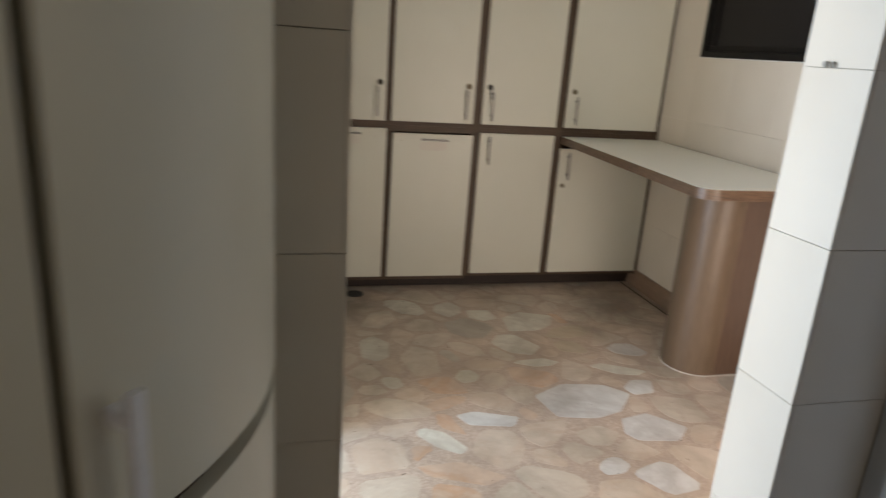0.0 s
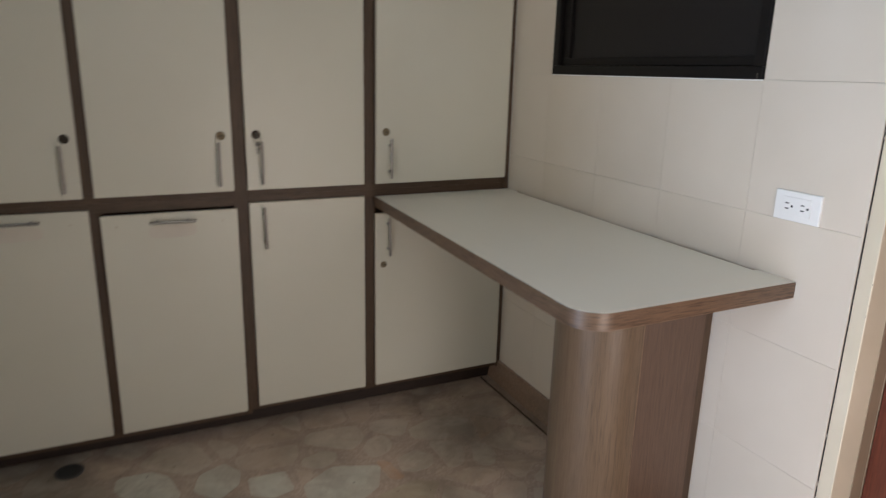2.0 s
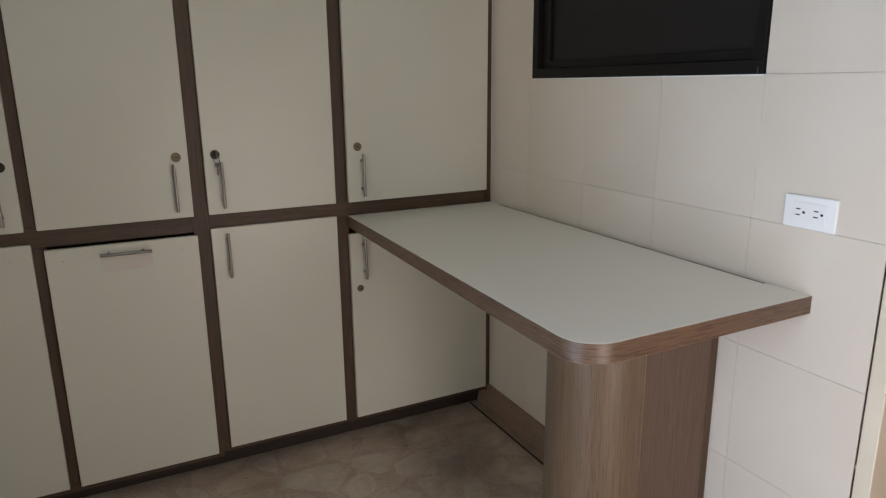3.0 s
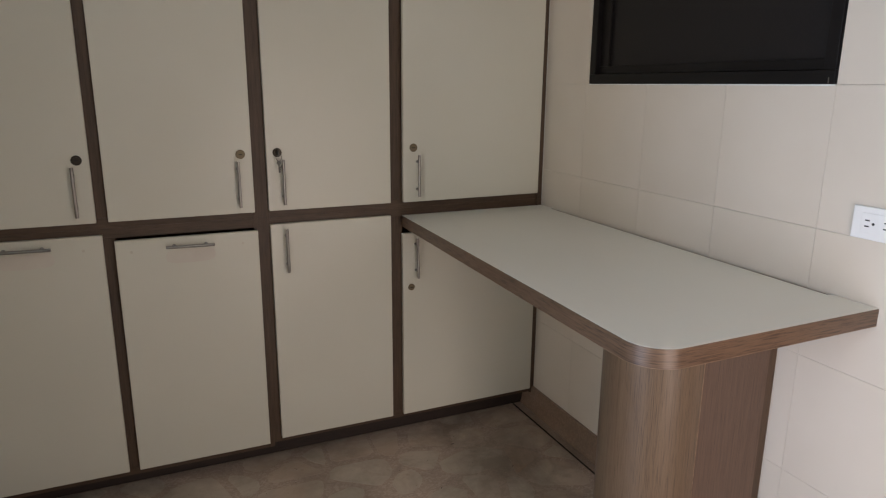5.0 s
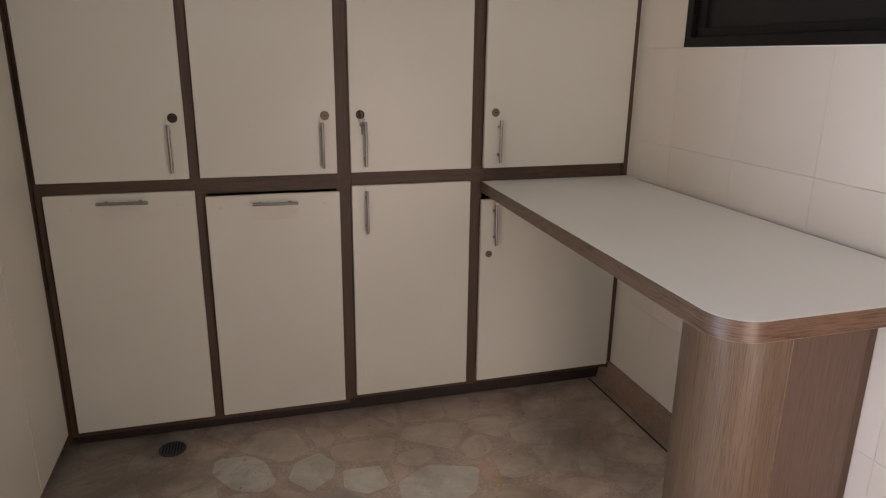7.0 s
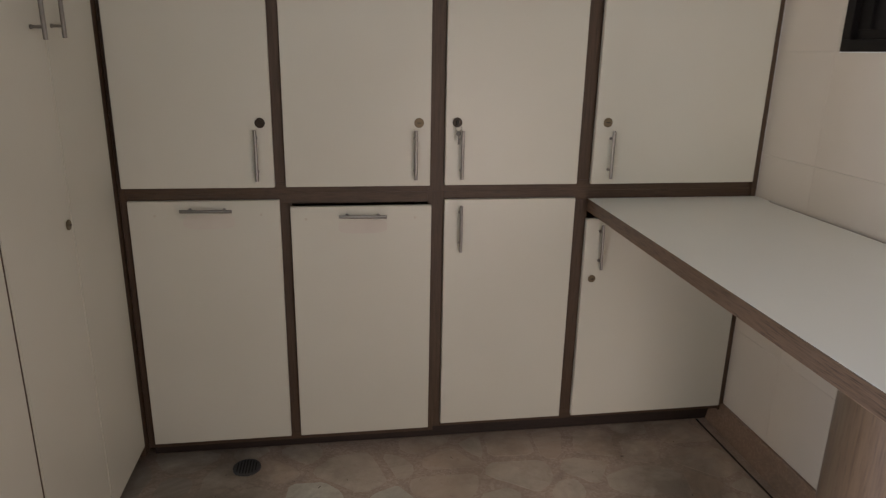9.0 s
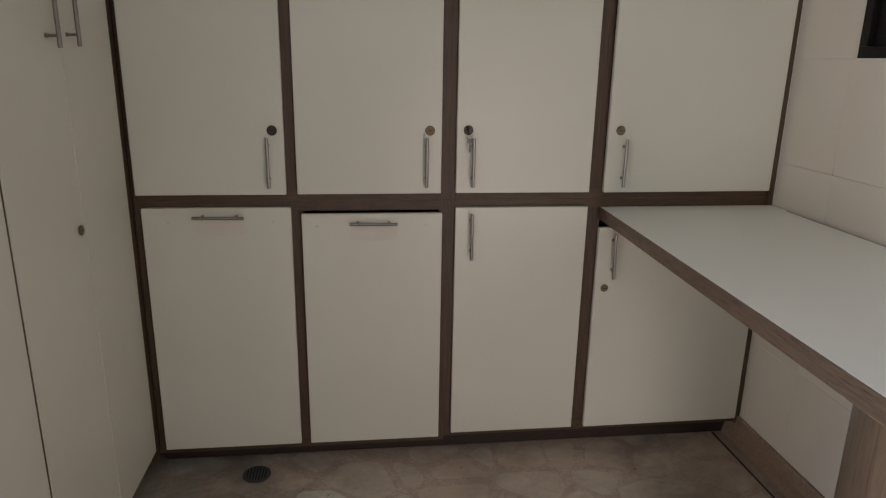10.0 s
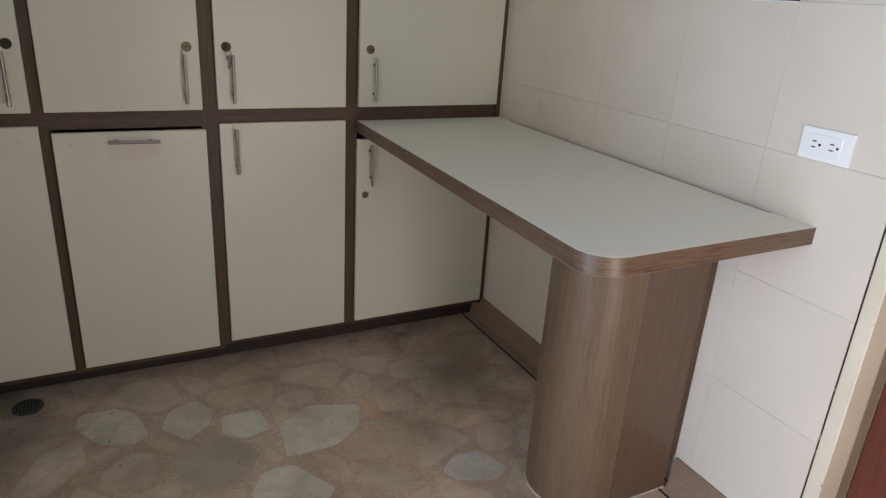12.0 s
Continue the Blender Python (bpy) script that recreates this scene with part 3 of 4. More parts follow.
part("sealant", bm, SEAL, table, "thin soiled white sealant round the foot")

# ---- window in the tiled wall ----
window_1 = thing("window_1", (0.05, (WIN[0] + WIN[1]) / 2, WIN[2]), "black aluminium window with a dark mesh screen set in the tiled wall", "window", kind="structure")
y0, y1, z0, z1 = WIN
bm = bmesh.new()
FW = 0.030
for lo, hi in (((-0.004, y0, z0), (0.06, y1, z0 + FW)), ((-0.004, y0, z1 - FW), (0.06, y1, z1)),
               ((-0.004, y0, z0 + FW), (0.06, y0 + FW, z1 - FW)), ((-0.004, y1 - FW, z0 + FW), (0.06, y1, z1 - FW))):
    box(bm, lo, hi, 0.0015)
part("window_frame", bm, BLACK, window_1, "black aluminium frame")
bm = bmesh.new()
SW = 0.024
a0, a1, b0, b1 = y0 + FW + 0.001, y1 - FW - 0.001, z0 + FW + 0.001, z1 - FW - 0.001
for lo, hi in (((0.012, a0, b0), (0.035, a1, b0 + SW)), ((0.012, a0, b1 - SW), (0.035, a1, b1)),
               ((0.012, a0, b0 + SW), (0.035, a0 + SW * 0.4, b1 - SW)), ((0.012, a1 - SW * 1.9, b0 + SW), (0.035, a1, b1 - SW))):
    box(bm, lo, hi, 0.0015)
part("sash", bm, BLACK, window_1, "black aluminium sash")
MESH, nt, b = nodes_of("perforated_screen", 0.5)
b.inputs["Specular IOR Level"].default_value = 0.25
vec = coords(nt, (420, 420, 420))
vo = nt.nodes.new("ShaderNodeTexVoronoi")
vo.inputs["Scale"].default_value = 1.0
vo.inputs["Randomness"].default_value = 0.0
nt.links.new(vec, vo.inputs["Vector"])
dust = noise_node(nt, coords(nt, (1, 6, 18)), 3.0, 6, 0.7)
col = ramp(nt, vo.outputs["Distance"], ((0.3, (0.004, 0.0035, 0.004)), (0.55, (0.016, 0.014, 0.014))))
nt.links.new(mix(nt, ramp(nt, dust, ((0.72, (0, 0, 0)), (0.8, (0.4, 0.4, 0.4)))), col, (0.16, 0.15, 0.14)), b.inputs["Base Color"])
bm = bmesh.new()
box(bm, (0.022, a0 + 0.004, b0 + SW), (0.024, a1 - 0.004, b1 - SW))
part("screen", bm, MESH, window_1, "dark fine-mesh insect screen with a few dusty marks")
bm = bmesh.new()
box(bm, (0.10, y0, z0), (0.104, y1, z1))
part("blind_pane", bm, BLACK, window_1, "dark pane behind the screen")
# thin bright upright mark on the frame's lower corner
bm = bmesh.new()
box(bm, (-0.0055, -1.1505, z0 + 0.001), (-0.0035, -1.1485, z0 + 0.014))
part("corner_mark", bm, STEEL, window_1, "small bright mark at the frame corner")

bm = bmesh.new()
box(bm, (-0.0015, y0 - 0.001, z0 - 0.0035), (0.004, y1 + 0.002, z0 - 0.0002), 0.0006, 1)
part("caulk", bm, PLASTIC, window_1, "thin white line of sealant under the frame")

local(window_1)

# ---- socket ----
outlet = thing("wall_socket", (0.0, -1.3115, 1.0), "white double socket plate on the tiled wall above the table", "socket")
bm = bmesh.new()
box(bm, (-0.0065, -1.3705, 1.001), (0.0005, -1.2530, 1.0700), 0.0022)
part("plate", bm, PLASTIC, outlet)
bm = bmesh.new()
box(bm, (-0.0085, -1.3480, 1.014), (-0.0062, -1.2750, 1.057), 0.001)
part("insert", bm, PLASTIC, outlet)
for cy in (-1.2930, -1.3330):
    bm = bmesh.new()
    for dz in (0.0062, -0.0062):
        box(bm, (-0.0090, cy + 0.0055 - 0.0048, 1.0355 + dz - 0.0013), (-0.0084, cy + 0.0055 + 0.0048, 1.0355 + dz + 0.0013))
    rod(bm, (-0.0084, cy - 0.0075, 1.0355), (-0.0090, cy - 0.0075, 1.0355), 0.0030, 12)
    part("socket_holes", bm, SLOT, outlet, "two slots and an earth hole")

# ---- door frame and red-brown door beyond the tiled wall ----
door_1 = thing("door_1", (0.12, -1.85, 0.0), "red-brown wooden door, shut, in a scuffed cream painted frame", "door", kind="structure")
bm = bmesh.new()
box(bm, (-0.002, -1.511, 0.0), (0.165, -1.4765, 2.055), 0.003, 3)
box(bm, (-0.002, -2.247, 0.0), (0.165, -2.211, 2.055), 0.003, 3)
box(bm, (-0.002, -2.211, 2.020), (0.165, -1.511, 2.055), 0.003, 3)
part("door_frame", bm, DOOR_CREAM, door_1, "cream painted door frame, chipped along its edge")
# a darker brown strip deep in the frame, in front of the leaf
bm = bmesh.new()
for lo, hi in (((0.068, -1.5130, 0.0), (0.106, -1.5112, 2.018)), ((0.068, -2.2108, 0.0), (0.106, -2.2090, 2.018)), ((0.068, -2.2088, 2.0165), (0.106, -1.5132, 2.0185))):
    box(bm, lo, hi, 0.0005, 1)
part("stop", bm, STOP_BROWN, door_1, "darker brownish strip inside the frame")
bm = bmesh.new()
box(bm, (0.109, -2.209, 0.008), (0.140, -1.5145, 2.015), 0.002)
for za, zb in ((0.25, 0.95), (1.1, 1.85)):
    box(bm, (0.105, -2.10, za), (0.1095, -1.62, zb), 0.004)
part("leaf", bm, RED_WOOD, door_1, "red-brown stained wooden leaf")
rng = random.Random(5)
bm = bmesh.new()
box(bm, (0.0010, -1.4764, 0.0), (0.006, -1.4726, 2.3))
tagged(part("trim", bm, DARK_GAP), label="dark open joint beside the door frame", kind="structure")
bm = bmesh.new()
for i in range(18):
    z = rng.uniform(0.1, 1.6)
    s = rng.uniform(0.0009, 0.0020)
    bmesh.ops.create_icosphere(bm, subdivisions=1, radius=s, matrix=Matrix.Translation((0.0012, -1.4745 + rng.uniform(-0.0010, 0.0010), z)) @ Matrix.Diagonal((0.6, 1, rng.uniform(1, 3.5), 1)))
tagged(part("joint_filler", bm, GROUT), label="crumbs of old filler left in the joint", kind="stuff")

bm = bmesh.new()
for i in range(16):
    z, s = rng.uniform(0.25, 1.7), rng.uniform(0.0010, 0.0026)
    bmesh.ops.create_icosphere(bm, subdivisions=1, radius=s, matrix=Matrix.Translation((-0.0020 + rng.uniform(-0.0002, 0.0010), -1.5100 + rng.uniform(-0.0006, 0.0010), z)) @ Matrix.Diagonal((0.35, 0.5, rng.uniform(0.8, 2.2), 1)))
tagged(part("paint_chips", bm, BRONZE), label="dark chips in the door frame's paint", kind="stuff")

# ---- curved cupboard in the outer room ----
CX, CY, CR, SEAM = -2.516, -2.577, 0.446, 0.898
curved = thing("curved_cupboard", (CX, CY, 0.0), "tall cream laminate cupboard with a rounded corner, beside the passage", "cupboard")


def curved_door(name, a0, a1, z0, z1, r, label, t=0.018):
    bm = bmesh.new()
    n = max(3, int(abs(a1 - a0) / 3))
    prism(bm, arc(CX, CY, r, a0, a1, n) + arc(CX, CY, r - t, a1, a0, n), z0, z1)
    return part(name, bm, CREAM, curved, label, smooth=True)


def curved_core(r, z0, z1):
    bm = bmesh.new()
    prism(bm, [(-3.02, CY - r), *arc(CX, CY, r, -90, 20, 30), (CX + r * math.cos(radians(20)), FRONT_Y - 0.012), (-3.02, FRONT_Y - 0.012)], z0, z1)
    return bm


part("body", curved_core(CR - 0.021, 0.06, 2.1), FRAME, curved, "dark brown cupboard core", smooth=True)
part("plinth", curved_core(CR - 0.06, 0.0, 0.0595), KICK, curved, "recessed dark brown plinth", smooth=True)
up_door = curved_door("door", -45.6, 19.5, SEAM, 2.1, CR, "curved cream laminate door")
curved_door("door", -90, -47.3, SEAM, 2.1, CR, "curved cream laminate door")
curved_door("door", -45.6, 19.5, 0.065, SEAM - 0.024, CR - 0.001, "curved cream laminate lower door")
curved_door("door", -90, -47.3, 0.065, SEAM - 0.024, CR - 0.001, "curved cream laminate lower door")
bm = bmesh.new()
box(bm, (-3.02, CY - CR, SEAM), (CX - 0.004, CY - CR + 0.018, 2.1), 0.002)
part("door", bm, CREAM, curved, "flat cream laminate door")
bm = bmesh.new()
box(bm, (-3.02, CY - CR, 0.065), (CX - 0.004, CY - CR + 0.018, SEAM - 0.024), 0.002)
part("door", bm, CREAM, curved, "flat cream laminate lower door")
ha = radians(-42.0)
hn, ht = Vector((math.cos(ha), math.sin(ha), 0)), Vector((-math.sin(ha), math.cos(ha), 0))
hm = Matrix(((*ht, 0), (*hn, 0), (0, 0, 1, 0), (0, 0, 0, 1))).transposed()
hm = Matrix.Translation(Vector((CX, CY, 0)) + hn * CR) @ hm
hb = bmesh.new()
box(hb, (-0.0065, 0.022, 0.875), (0.0065, 0.030, 1.030), 0.001)
for z in (0.895, 1.006):
    box(hb, (-0.0065, -0.001, z - 0.006), (0.0065, 0.0225, z + 0.006), 0.0008)
bmesh.ops.transform(hb, matrix=hm, verts=hb.verts)
part("handle", hb, ALUMINIUM, up_door, "flat brushed aluminium handle on square posts")

# ---- little wall hook on the jamb ----
hook = thing("wall_hook", (WALL_E, -2.314, 1.292), "small steel screw hook on the tile joint of the passage jamb", "hook")
bm = bmesh.new()
for y in (-2.322, -2.306):
    rod(bm, (WALL_E + 0.001, y, 1.292), (WALL_E - 0.007, y, 1.292), 0.0055, 14, 0.001)
rod(bm, (WALL_E - 0.004, -2.322, 1.293), (WALL_E - 0.004, -2.306, 1.293), 0.002, 8)
part("screws", bm, STEEL, hook, smooth=True)

# ---- floor drain ----
drain = thing("floor_drain", (-1.660, -0.044, 0.0), "round dark metal floor drain in front of the plinth", "drain")
bm = bmesh.new()
rod(bm, (-1.660, -0.044, -0.004), (-1.660, -0.044, 0.003), 0.044, 36, 0.001)
part("rim", bm, DRAIN, drain, "round metal rim", smooth=True)
bm = bmesh.new()
for i in range(7):
    x = -1.660 + (i - 3) * 0.0095
    w = math.sqrt(max(0.0, 0.036 ** 2 - (x + 1.660) ** 2))
    box(bm, (x - 0.002, -0.044 - w, 0.0028), (x + 0.002, -0.044 + w, 0.0036))
part("slots", bm, SLOT, drain, "dark slots of the grate")

# ---- skirting ----
def skirting_run(ya, yb):
    """A skirting whose foot flares a little towards the floor."""
    bm = bmesh.new()
    ring = [(0.0055, 0.0), (-0.024, 0.0), (-0.020, 0.012), (-0.013, 0.05), (-0.012, 0.092), (-0.009, 0.096), (0.0055, 0.096)]
    a, b2 = [bm.verts.new((x, ya, z)) for x, z in ring], [bm.verts.new((x, yb, z)) for x, z in ring]
    bm.faces.new(a), bm.faces.new(b2[::-1])
    for i in range(len(ring)):
        j = (i + 1) % len(ring)
        bm.faces.new((a[i], a[j], b2[j], b2[i]))
    return bm


tagged(part("skirting", skirting_run(-1.4725, -1.1215), SKIRT), label="brownish terrazzo skirting along the tiled wall", kind="structure")
skirt_back = tagged(part("skirting", skirting_run(-0.849, 0.070), SKIRT), label="brownish terrazzo skirting along the tiled wall", kind="structure")
bm = bmesh.new()
box(bm, (-0.0500, -1.50, -0.0034), (-0.0455, 0.066, 0.0006))
tagged(part("trim", bm, DARK_GAP), label="thin dark dividing strip in the floor beside the skirting", kind="structure")

# the tiled wall stands half a degree out of square
SLANT = Matrix.Translation((0, -1.3, 0)) @ pose(0, 0, 0, 0, 0, -0.5) @ Matrix.Translation((0, 1.3, 0))
wall_east.matrix_basis = SLANT
window_1.matrix_basis = SLANT @ window_1.matrix_basis
skirt_back.matrix_basis = SLANT

# ---- wall tiles, one piece each ----
tile_meshes = {}


def tile(parent, u0, u1, z0, z1, place):
    """A tile with softened edges; place maps (u, depth, z) to the world by a matrix."""
    w, h = round(u1 - u0, 4), round(z1 - z0, 4)
    if (w, h) not in tile_meshes:
        bm = bmesh.new()
        t, e = 0.006, 0.0004
        lo = [bm.verts.new(p) for p in ((0, 0, 0), (w, 0, 0), (w, 0, h), (0, 0, h))]
        mid = [bm.verts.new(p) for p in ((0, t - e, 0), (w, t - e, 0), (w, t - e, h), (0, t - e, h))]
        hi = [bm.verts.new(p) for p in ((e, t, e), (w - e, t, e), (w - e, t, h - e), (e, t, h - e))]
        bm.faces.new(hi)
        for A, B in ((lo, mid), (mid, hi)):
            for i in range(4):
                j = (i + 1) % 4
                bm.faces.new((A[i], A[j], B[j], B[i]))
        bmesh.ops.recalc_face_normals(bm, faces=bm.faces)
        me = bpy.data.meshes.new("tile")
        bm.to_mesh(me)
        bm.free()
        me.materials.append(TILE)
        tile_meshes[(w, h)] = me
    ob = new("tile", tile_meshes[(w, h)])
    ob.parent = parent
    ob.matrix_basis = place @ Matrix.Translation((u0, 0, z0))


def cuts(lo, hi, first, pitch):
    """Joint places between lo and hi, one of them at first."""
    k = math.ceil((lo - first) / pitch)
    out = [lo]
    while first + k * pitch < hi - 0.004:
        if first + k * pitch > lo + 0.004:
            out.append(first + k * pitch)
        k += 1
    return out + [hi]


def tiled(parent, place, us, zs, holes=(), gap=0.0006):
    for ua, ub in zip(us, us[1:]):
        for za, zb in zip(zs, zs[1:]):
            cu, cz = (ua + ub) / 2, (za + zb) / 2
            if not any(h[0] < cu < h[1] and h[2] < cz < h[3] for h in holes) and ub - ua > 0.006 and zb - za > 0.006:
                tile(parent, ua + gap, ub - gap, za + gap, zb - gap, place)


def facing(axis_u, axis_n, origin):
    m = Matrix(((*axis_u, 0), (*axis_n, 0), (0, 0, 1, 0), (0, 0, 0, 1))).transposed()
    return Matrix.Translation(origin) @ m


# the tiled wall: u runs along +y, the tiles face -x; their faces lie in x = 0
us = [round(v, 4) for v in cuts(-1.4722, 0.016, -1.167, 0.3065)]
us_up = sorted(set(us + [WIN[1]]))
zs = sorted(set([round(v, 4) for v in cuts(0.0, CEIL, 1.000, 0.3055)] + [WIN[2] - 0.001, WIN[3]]))
zs = [z for z in zs if not 1.29 < z < 1.3169]
east = facing((0, 1, 0), (-1, 0, 0), (0.006, 0, 0))
tiled(wall_east, east, us, [z for z in zs if z < WIN[2]], gap=0.0003)
tiled(wall_east, east, us_up, [z for z in zs if z > WIN[2] - 0.002], holes=((WIN[0] - 0.01, WIN[1] + 0.001, WIN[2] - 0.005, WIN[3] + 0.001),), gap=0.0003)
# the passage jambs
zj = cuts(0.0, 2.15, 0.975, 0.3115)
tiled(wall_entry, facing((0, 1, 0), (-1, 0, 0), (WALL_E + 0.006, 0, 0)), [FRONT_Y, -2.247], zj)
tiled(wall_entry, facing((0, -1, 0), (1, 0, 0), (-1.973, 0, 0)), [2.247, -FRONT_Y], zj)
tiled(wall_entry, facing((1, 0, 0), (0, -1, 0), (0, FRONT_Y + 0.006, 0)), [WALL_E + 0.0062, -0.886], zj)
tiled(wall_entry, facing((1, 0, 0), (0, -1, 0), (0, FRONT_Y + 0.006, 0)), cuts(-3.04, -1.9732, -1.9732, 0.3065), zj)
tiled(wall_entry, facing((-1, 0, 0), (0, 1, 0), (0, -2.253, 0)), cuts(1.9732, 3.04, 1.9732, 0.3065), zj)
tiled(wall_entry, facing((-1, 0, 0), (0, 1, 0), (0, -2.253, 0)), cuts(0.0, -WALL_E - 0.0062, -WALL_E - 0.0062, 0.3065), zj, holes=((0.19, 0.79, 0.05, 1.28),))

# ---- floor: broken marble slabs, each a piece of its own ----
# kind, centre, half length, half width and turn of the slabs that stand out
FAR_SLABS = [
    ("w", -1.43, -0.24, 0.111, 0.072, 127), ("c", -0.40, -0.26, 0.114, 0.072, 1), ("w", -1.22, -0.29, 0.089, 0.068, 75), ("c", -0.88, -0.29, 0.061, 0.049, 18),
    ("c", -0.66, -0.29, 0.066, 0.048, 58), ("w", -1.78, -0.32, 0.110, 0.044, 84), ("w", -1.06, -0.37, 0.075, 0.070, 121), ("c", -1.59, -0.40, 0.117, 0.069, 58),
    ("c", -0.57, -0.43, 0.066, 0.060, 19), ("w", -0.85, -0.47, 0.149, 0.095, 32), ("c", -1.39, -0.48, 0.080, 0.071, 51), ("g", -1.17, -0.53, 0.118, 0.101, 140),
    ("y", -0.69, -0.61, 0.137, 0.062, 18), ("w", -1.65, -0.70, 0.113, 0.065, 85), ("w", -1.00, -0.72, 0.110, 0.091, 120), ("c", -1.24, -0.75, 0.091, 0.050, 136),
    ("y", -0.75, -0.78, 0.077, 0.061, 155), ("b", -0.49, -0.83, 0.089, 0.061, 167),
]
NEAR_SLABS = [
    ("c", -1.47, -0.85, 0.134, 0.083, 93), ("w", -0.97, -0.91, 0.093, 0.036, 1), ("w", -1.31, -1.00, 0.055, 0.045, 69), ("w", -0.63, -1.01, 0.109, 0.042, 159),
    ("w", -1.62, -1.02, 0.040, 0.050, 30), ("g", -1.86, -1.04, 0.130, 0.080, 90), ("b", -0.61, -1.17, 0.075, 0.053, 25), ("o", -1.45, -1.20, 0.090, 0.035, 25),
    ("c", -1.64, -1.22, 0.120, 0.065, 157), ("b", -0.91, -1.24, 0.192, 0.113, 10), ("o", -1.16, -1.31, 0.044, 0.032, 77), ("b", -1.32, -1.33, 0.110, 0.050, 165),
    ("w", -1.52, -1.44, 0.040, 0.100, 40), ("b", -0.73, -1.46, 0.117, 0.091, 1), ("c", -0.96, -1.48, 0.075, 0.063, 10), ("o", -1.50, -1.62, 0.050, 0.130, 70),
    ("o", -0.50, -1.62, 0.050, 0.060, 80), ("b", -0.99, -1.66, 0.040, 0.060, 120),
]
rng = random.Random(11)
X0, X1, Y0, Y1 = -2.72, -0.052, -3.6, 0.068
known = [(x, y, a, b, radians(w), k) for k, x, y, a, b, w in FAR_SLABS + NEAR_SLABS]


def reach(slab, nx, ny):
    """How far a known slab reaches from its centre towards (nx, ny)."""
    _, _, a, b, w, _ = slab
    u, v = nx * math.cos(w) + ny * math.sin(w), -nx * math.sin(w) + ny * math.cos(w)
    return math.hypot(a * u, b * v)


pts, tries = [], 0
while tries < 12000:
    tries += 1
    x, y = rng.uniform(X0 - 0.1, X1 + 0.1), rng.uniform(Y0 - 0.1, Y1 + 0.1)
    free = all(math.hypot(x - q[0], y - q[1]) > 0.035 + reach(q, (x - q[0]) / math.hypot(x - q[0], y - q[1]), (y - q[1]) / math.hypot(x - q[0], y - q[1])) for q in known)
    room = 0.155 if y < -1.6 or x < -1.95 else 0.125
    if free and all((x - a) ** 2 + (y - b) ** 2 > room ** 2 for a, b, _, _ in pts):
        pts.append((x, y, rng.uniform(0.8, 1.15), rng.choice("ccccccppppppppgpppccccppo" if y > -1.6 else "wbbccccppppppppgpppco")))


def clip(poly, nx, ny, d):
    """Keeps the part of a polygon where n.p <= d."""
    out = []
    for (ax, ay), (bx, by) in zip(poly, poly[1:] + poly[:1]):
        fa, fb = nx * ax + ny * ay - d, nx * bx + ny * by - d
        if fa <= 0:
            out.append((ax, ay))
        if (fa < 0 < fb) or (fb < 0 < fa):
            s = fa / (fa - fb)
            out.append((ax + s * (bx - ax), ay + s * (by - ay)))
    return out


def slab_ring(i):
    """The cell round seed i, drawn in by a joint of uneven width, its corners cut and roughened."""
    x, y, s, _ = pts[i]
    poly = [(x - 0.3, y - 0.3), (x + 0.3, y - 0.3), (x + 0.3, y + 0.3), (x - 0.3, y + 0.3)]
    for j, (a, b, t, _) in enumerate(pts):
        dx, dy = a - x, b - y
        q = math.hypot(dx, dy)
        if i != j and q < 0.6:
            cut = q / 2 + 0.10 * (s - t)
            joint = 0.006 + 0.016 * rng.random()
            nx, ny = dx / q, dy / q
            poly = clip(poly, nx, ny, nx * x + ny * y + cut - joint)
    for q in known:
        dx, dy = q[0] - x, q[1] - y
        far = math.hypot(dx, dy)
        if far < 0.6:
            nx, ny = dx / far, dy / far
            poly = clip(poly, nx, ny, nx * x + ny * y + max(0.02, far - reach(q, -nx, -ny) - 0.014 - 0.012 * rng.random()))
    poly = clip(clip(clip(clip(poly, 1, 0, X1 - 0.001), -1, 0, -X0), 0, 1, Y1), 0, -1, -Y0)
    if len(poly) < 3:
        return []
    mx, my = sum(p[0] for p in poly) / len(poly), sum(p[1] for p in poly) / len(poly)
    out = []
    n = len(poly)
    for k, (px, py) in enumerate(poly):
        ax, ay = poly[k - 1]
        bx, by = poly[(k + 1) % n]
        for qx, qy in ((ax, ay), (bx, by)):
            l = math.hypot(qx - px, qy - py)
            f = min(0.45, 0.018 / max(l, 1e-6) * rng.uniform(0.6, 1.6))
            out.append((px + f * (qx - px), py + f * (qy - py)))
        l = math.hypot(bx - px, by - py)
        if l > 0.07:
            w = rng.uniform(-0.004, 0.003)
            ux, uy = (by - py) / l, -(bx - px) / l
            out.append(((px + bx) / 2 + ux * w, (py + by) / 2 + uy * w))
    return out


def area(p):
    return 0.5 * sum(a[0] * b[1] - b[0] * a[1] for a, b in zip(p, p[1:] + p[:1]))


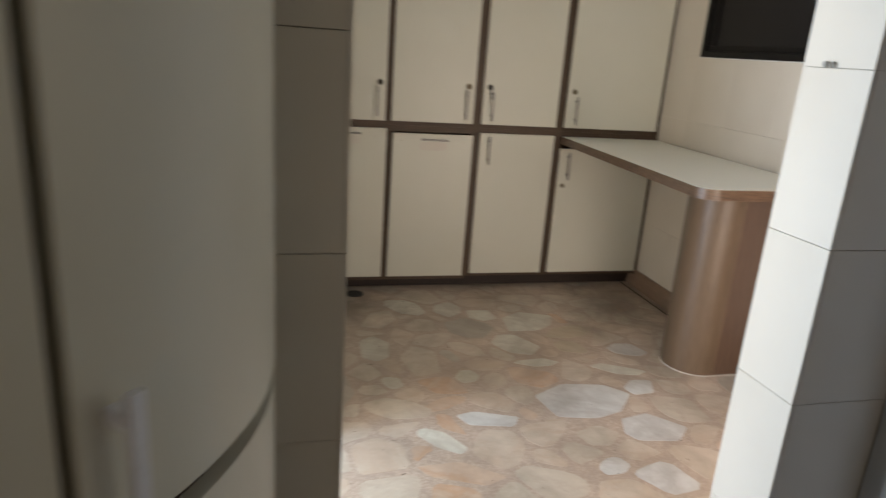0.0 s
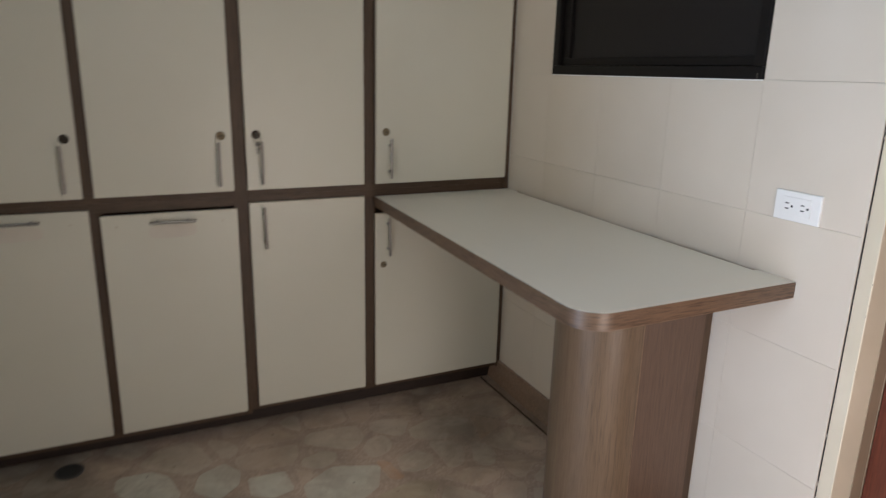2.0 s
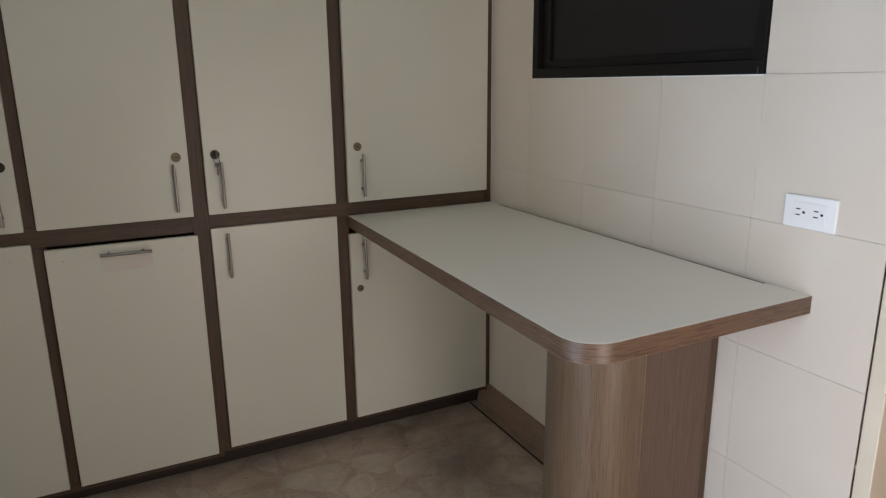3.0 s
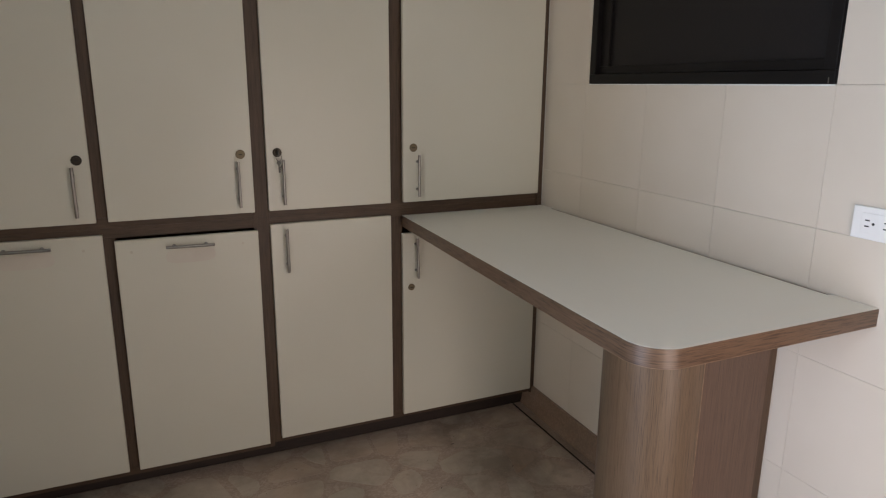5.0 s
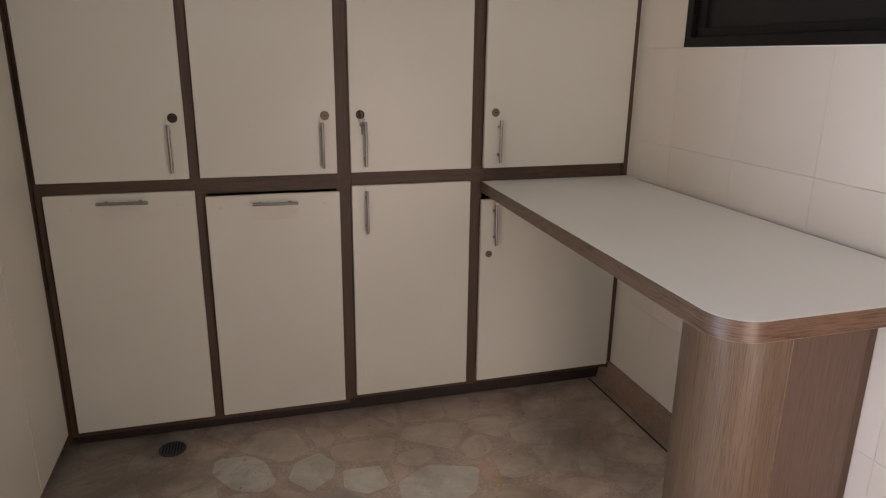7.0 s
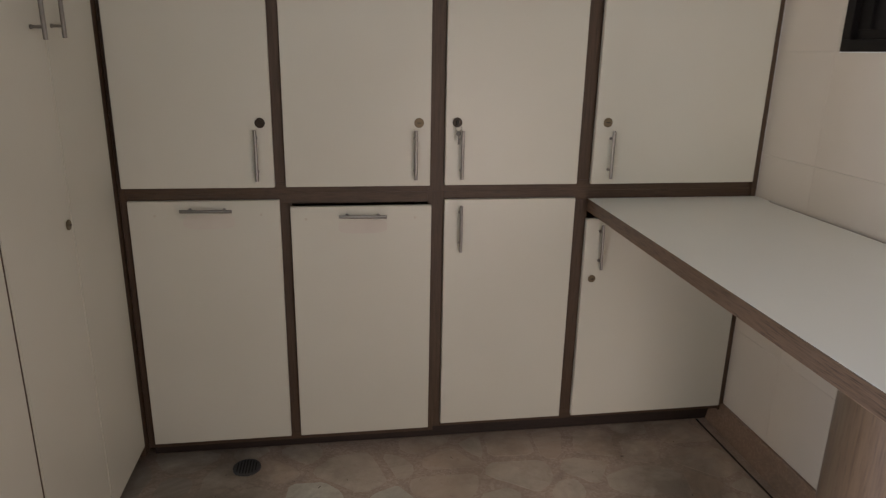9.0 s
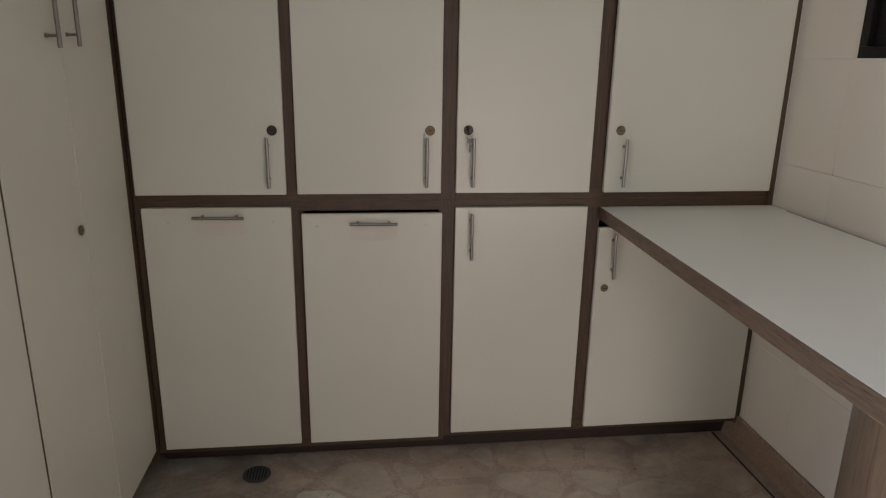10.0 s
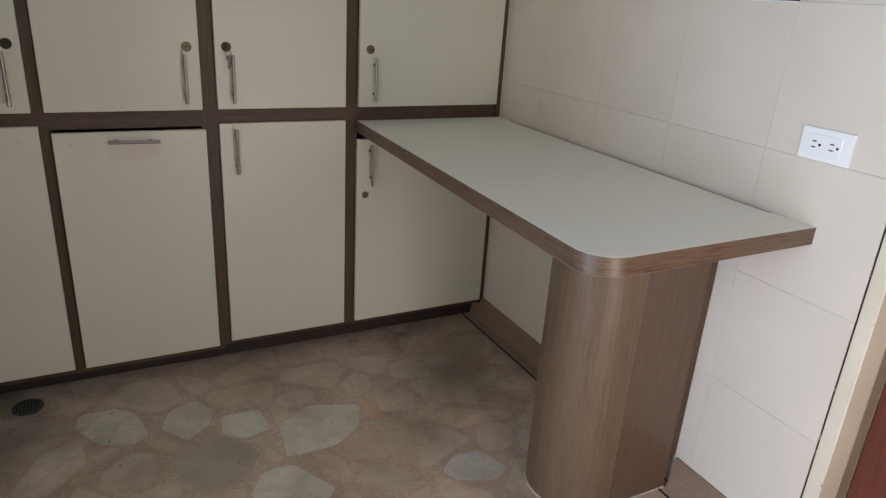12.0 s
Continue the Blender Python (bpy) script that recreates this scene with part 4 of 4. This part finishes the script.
def lay(ring, x, y, k):
    """One slab of marble, its ring given round its own centre."""
    bm = bmesh.new()
    prism(bm, ring, -0.006, 0.0)
    bmesh.ops.recalc_face_normals(bm, faces=bm.faces)
    me = bpy.data.meshes.new("slab")
    bm.to_mesh(me)
    bm.free()
    me.materials.append(STONES[k])
    ob = new("slab", me)
    ob.parent = SLAB
    ob.location = (x, y, -0.0025 + 0.0004 * rng.random())


def broken_ring(a, b, w):
    """An angular, convex broken slab about as large as its ellipse."""
    n = rng.choice((5, 6, 6, 7))
    ring = []
    for j in range(n):
        t = math.tau * (j + rng.uniform(-0.3, 0.3)) / n
        f = rng.uniform(1.06, 1.22)
        u, v = a * f * math.cos(t), b * f * math.sin(t)
        ring.append((u * math.cos(w) - v * math.sin(w), u * math.sin(w) + v * math.cos(w)))
    out = []
    for j, (px, py) in enumerate(ring):
        for qx, qy in (ring[j - 1], ring[(j + 1) % n]):
            f = min(0.42, 0.009 / max(math.hypot(qx - px, qy - py), 1e-6) * rng.uniform(0.5, 1.8))
            out.append((px + f * (qx - px), py + f * (qy - py)))
    return out


for x, y, a, b, w, k in known:
    lay(broken_ring(a, b, w), x, y, k)
for i, (x, y, s, k) in enumerate(pts):
    if X0 < x < X1 and Y0 < y < Y1:
        ring = slab_ring(i)
        if len(ring) >= 5 and abs(area(ring)) > 0.0012:
            lay([(a - x, b - y) for a, b in ring], x, y, k)

# specks of grit and a few bits of twig on the floor
grit = bmesh.new()
for i in range(170):
    x, y, q = rng.uniform(-1.9, -0.1), rng.uniform(-1.9, -0.05), rng.uniform(0.0012, 0.0034)
    long = rng.uniform(2.5, 6.0) if rng.random() < 0.3 else rng.uniform(1.0, 1.6)
    m = Matrix.Translation((x, y, 0.0006)) @ pose(0, 0, 0, 0, 0, rng.uniform(0, 180)) @ Matrix.Diagonal((long, 1, 0.5, 1))
    bmesh.ops.create_icosphere(grit, subdivisions=1, radius=q * 0.5, matrix=m)
tagged(part("floor_debris", grit, BRONZE), label="dark specks of grit and twig on the floor", kind="stuff")

for own in (upper_a, upper_b, lower_a, lower_b, side, table, outlet, door_1, curved, hook, drain, key):
    local(own)
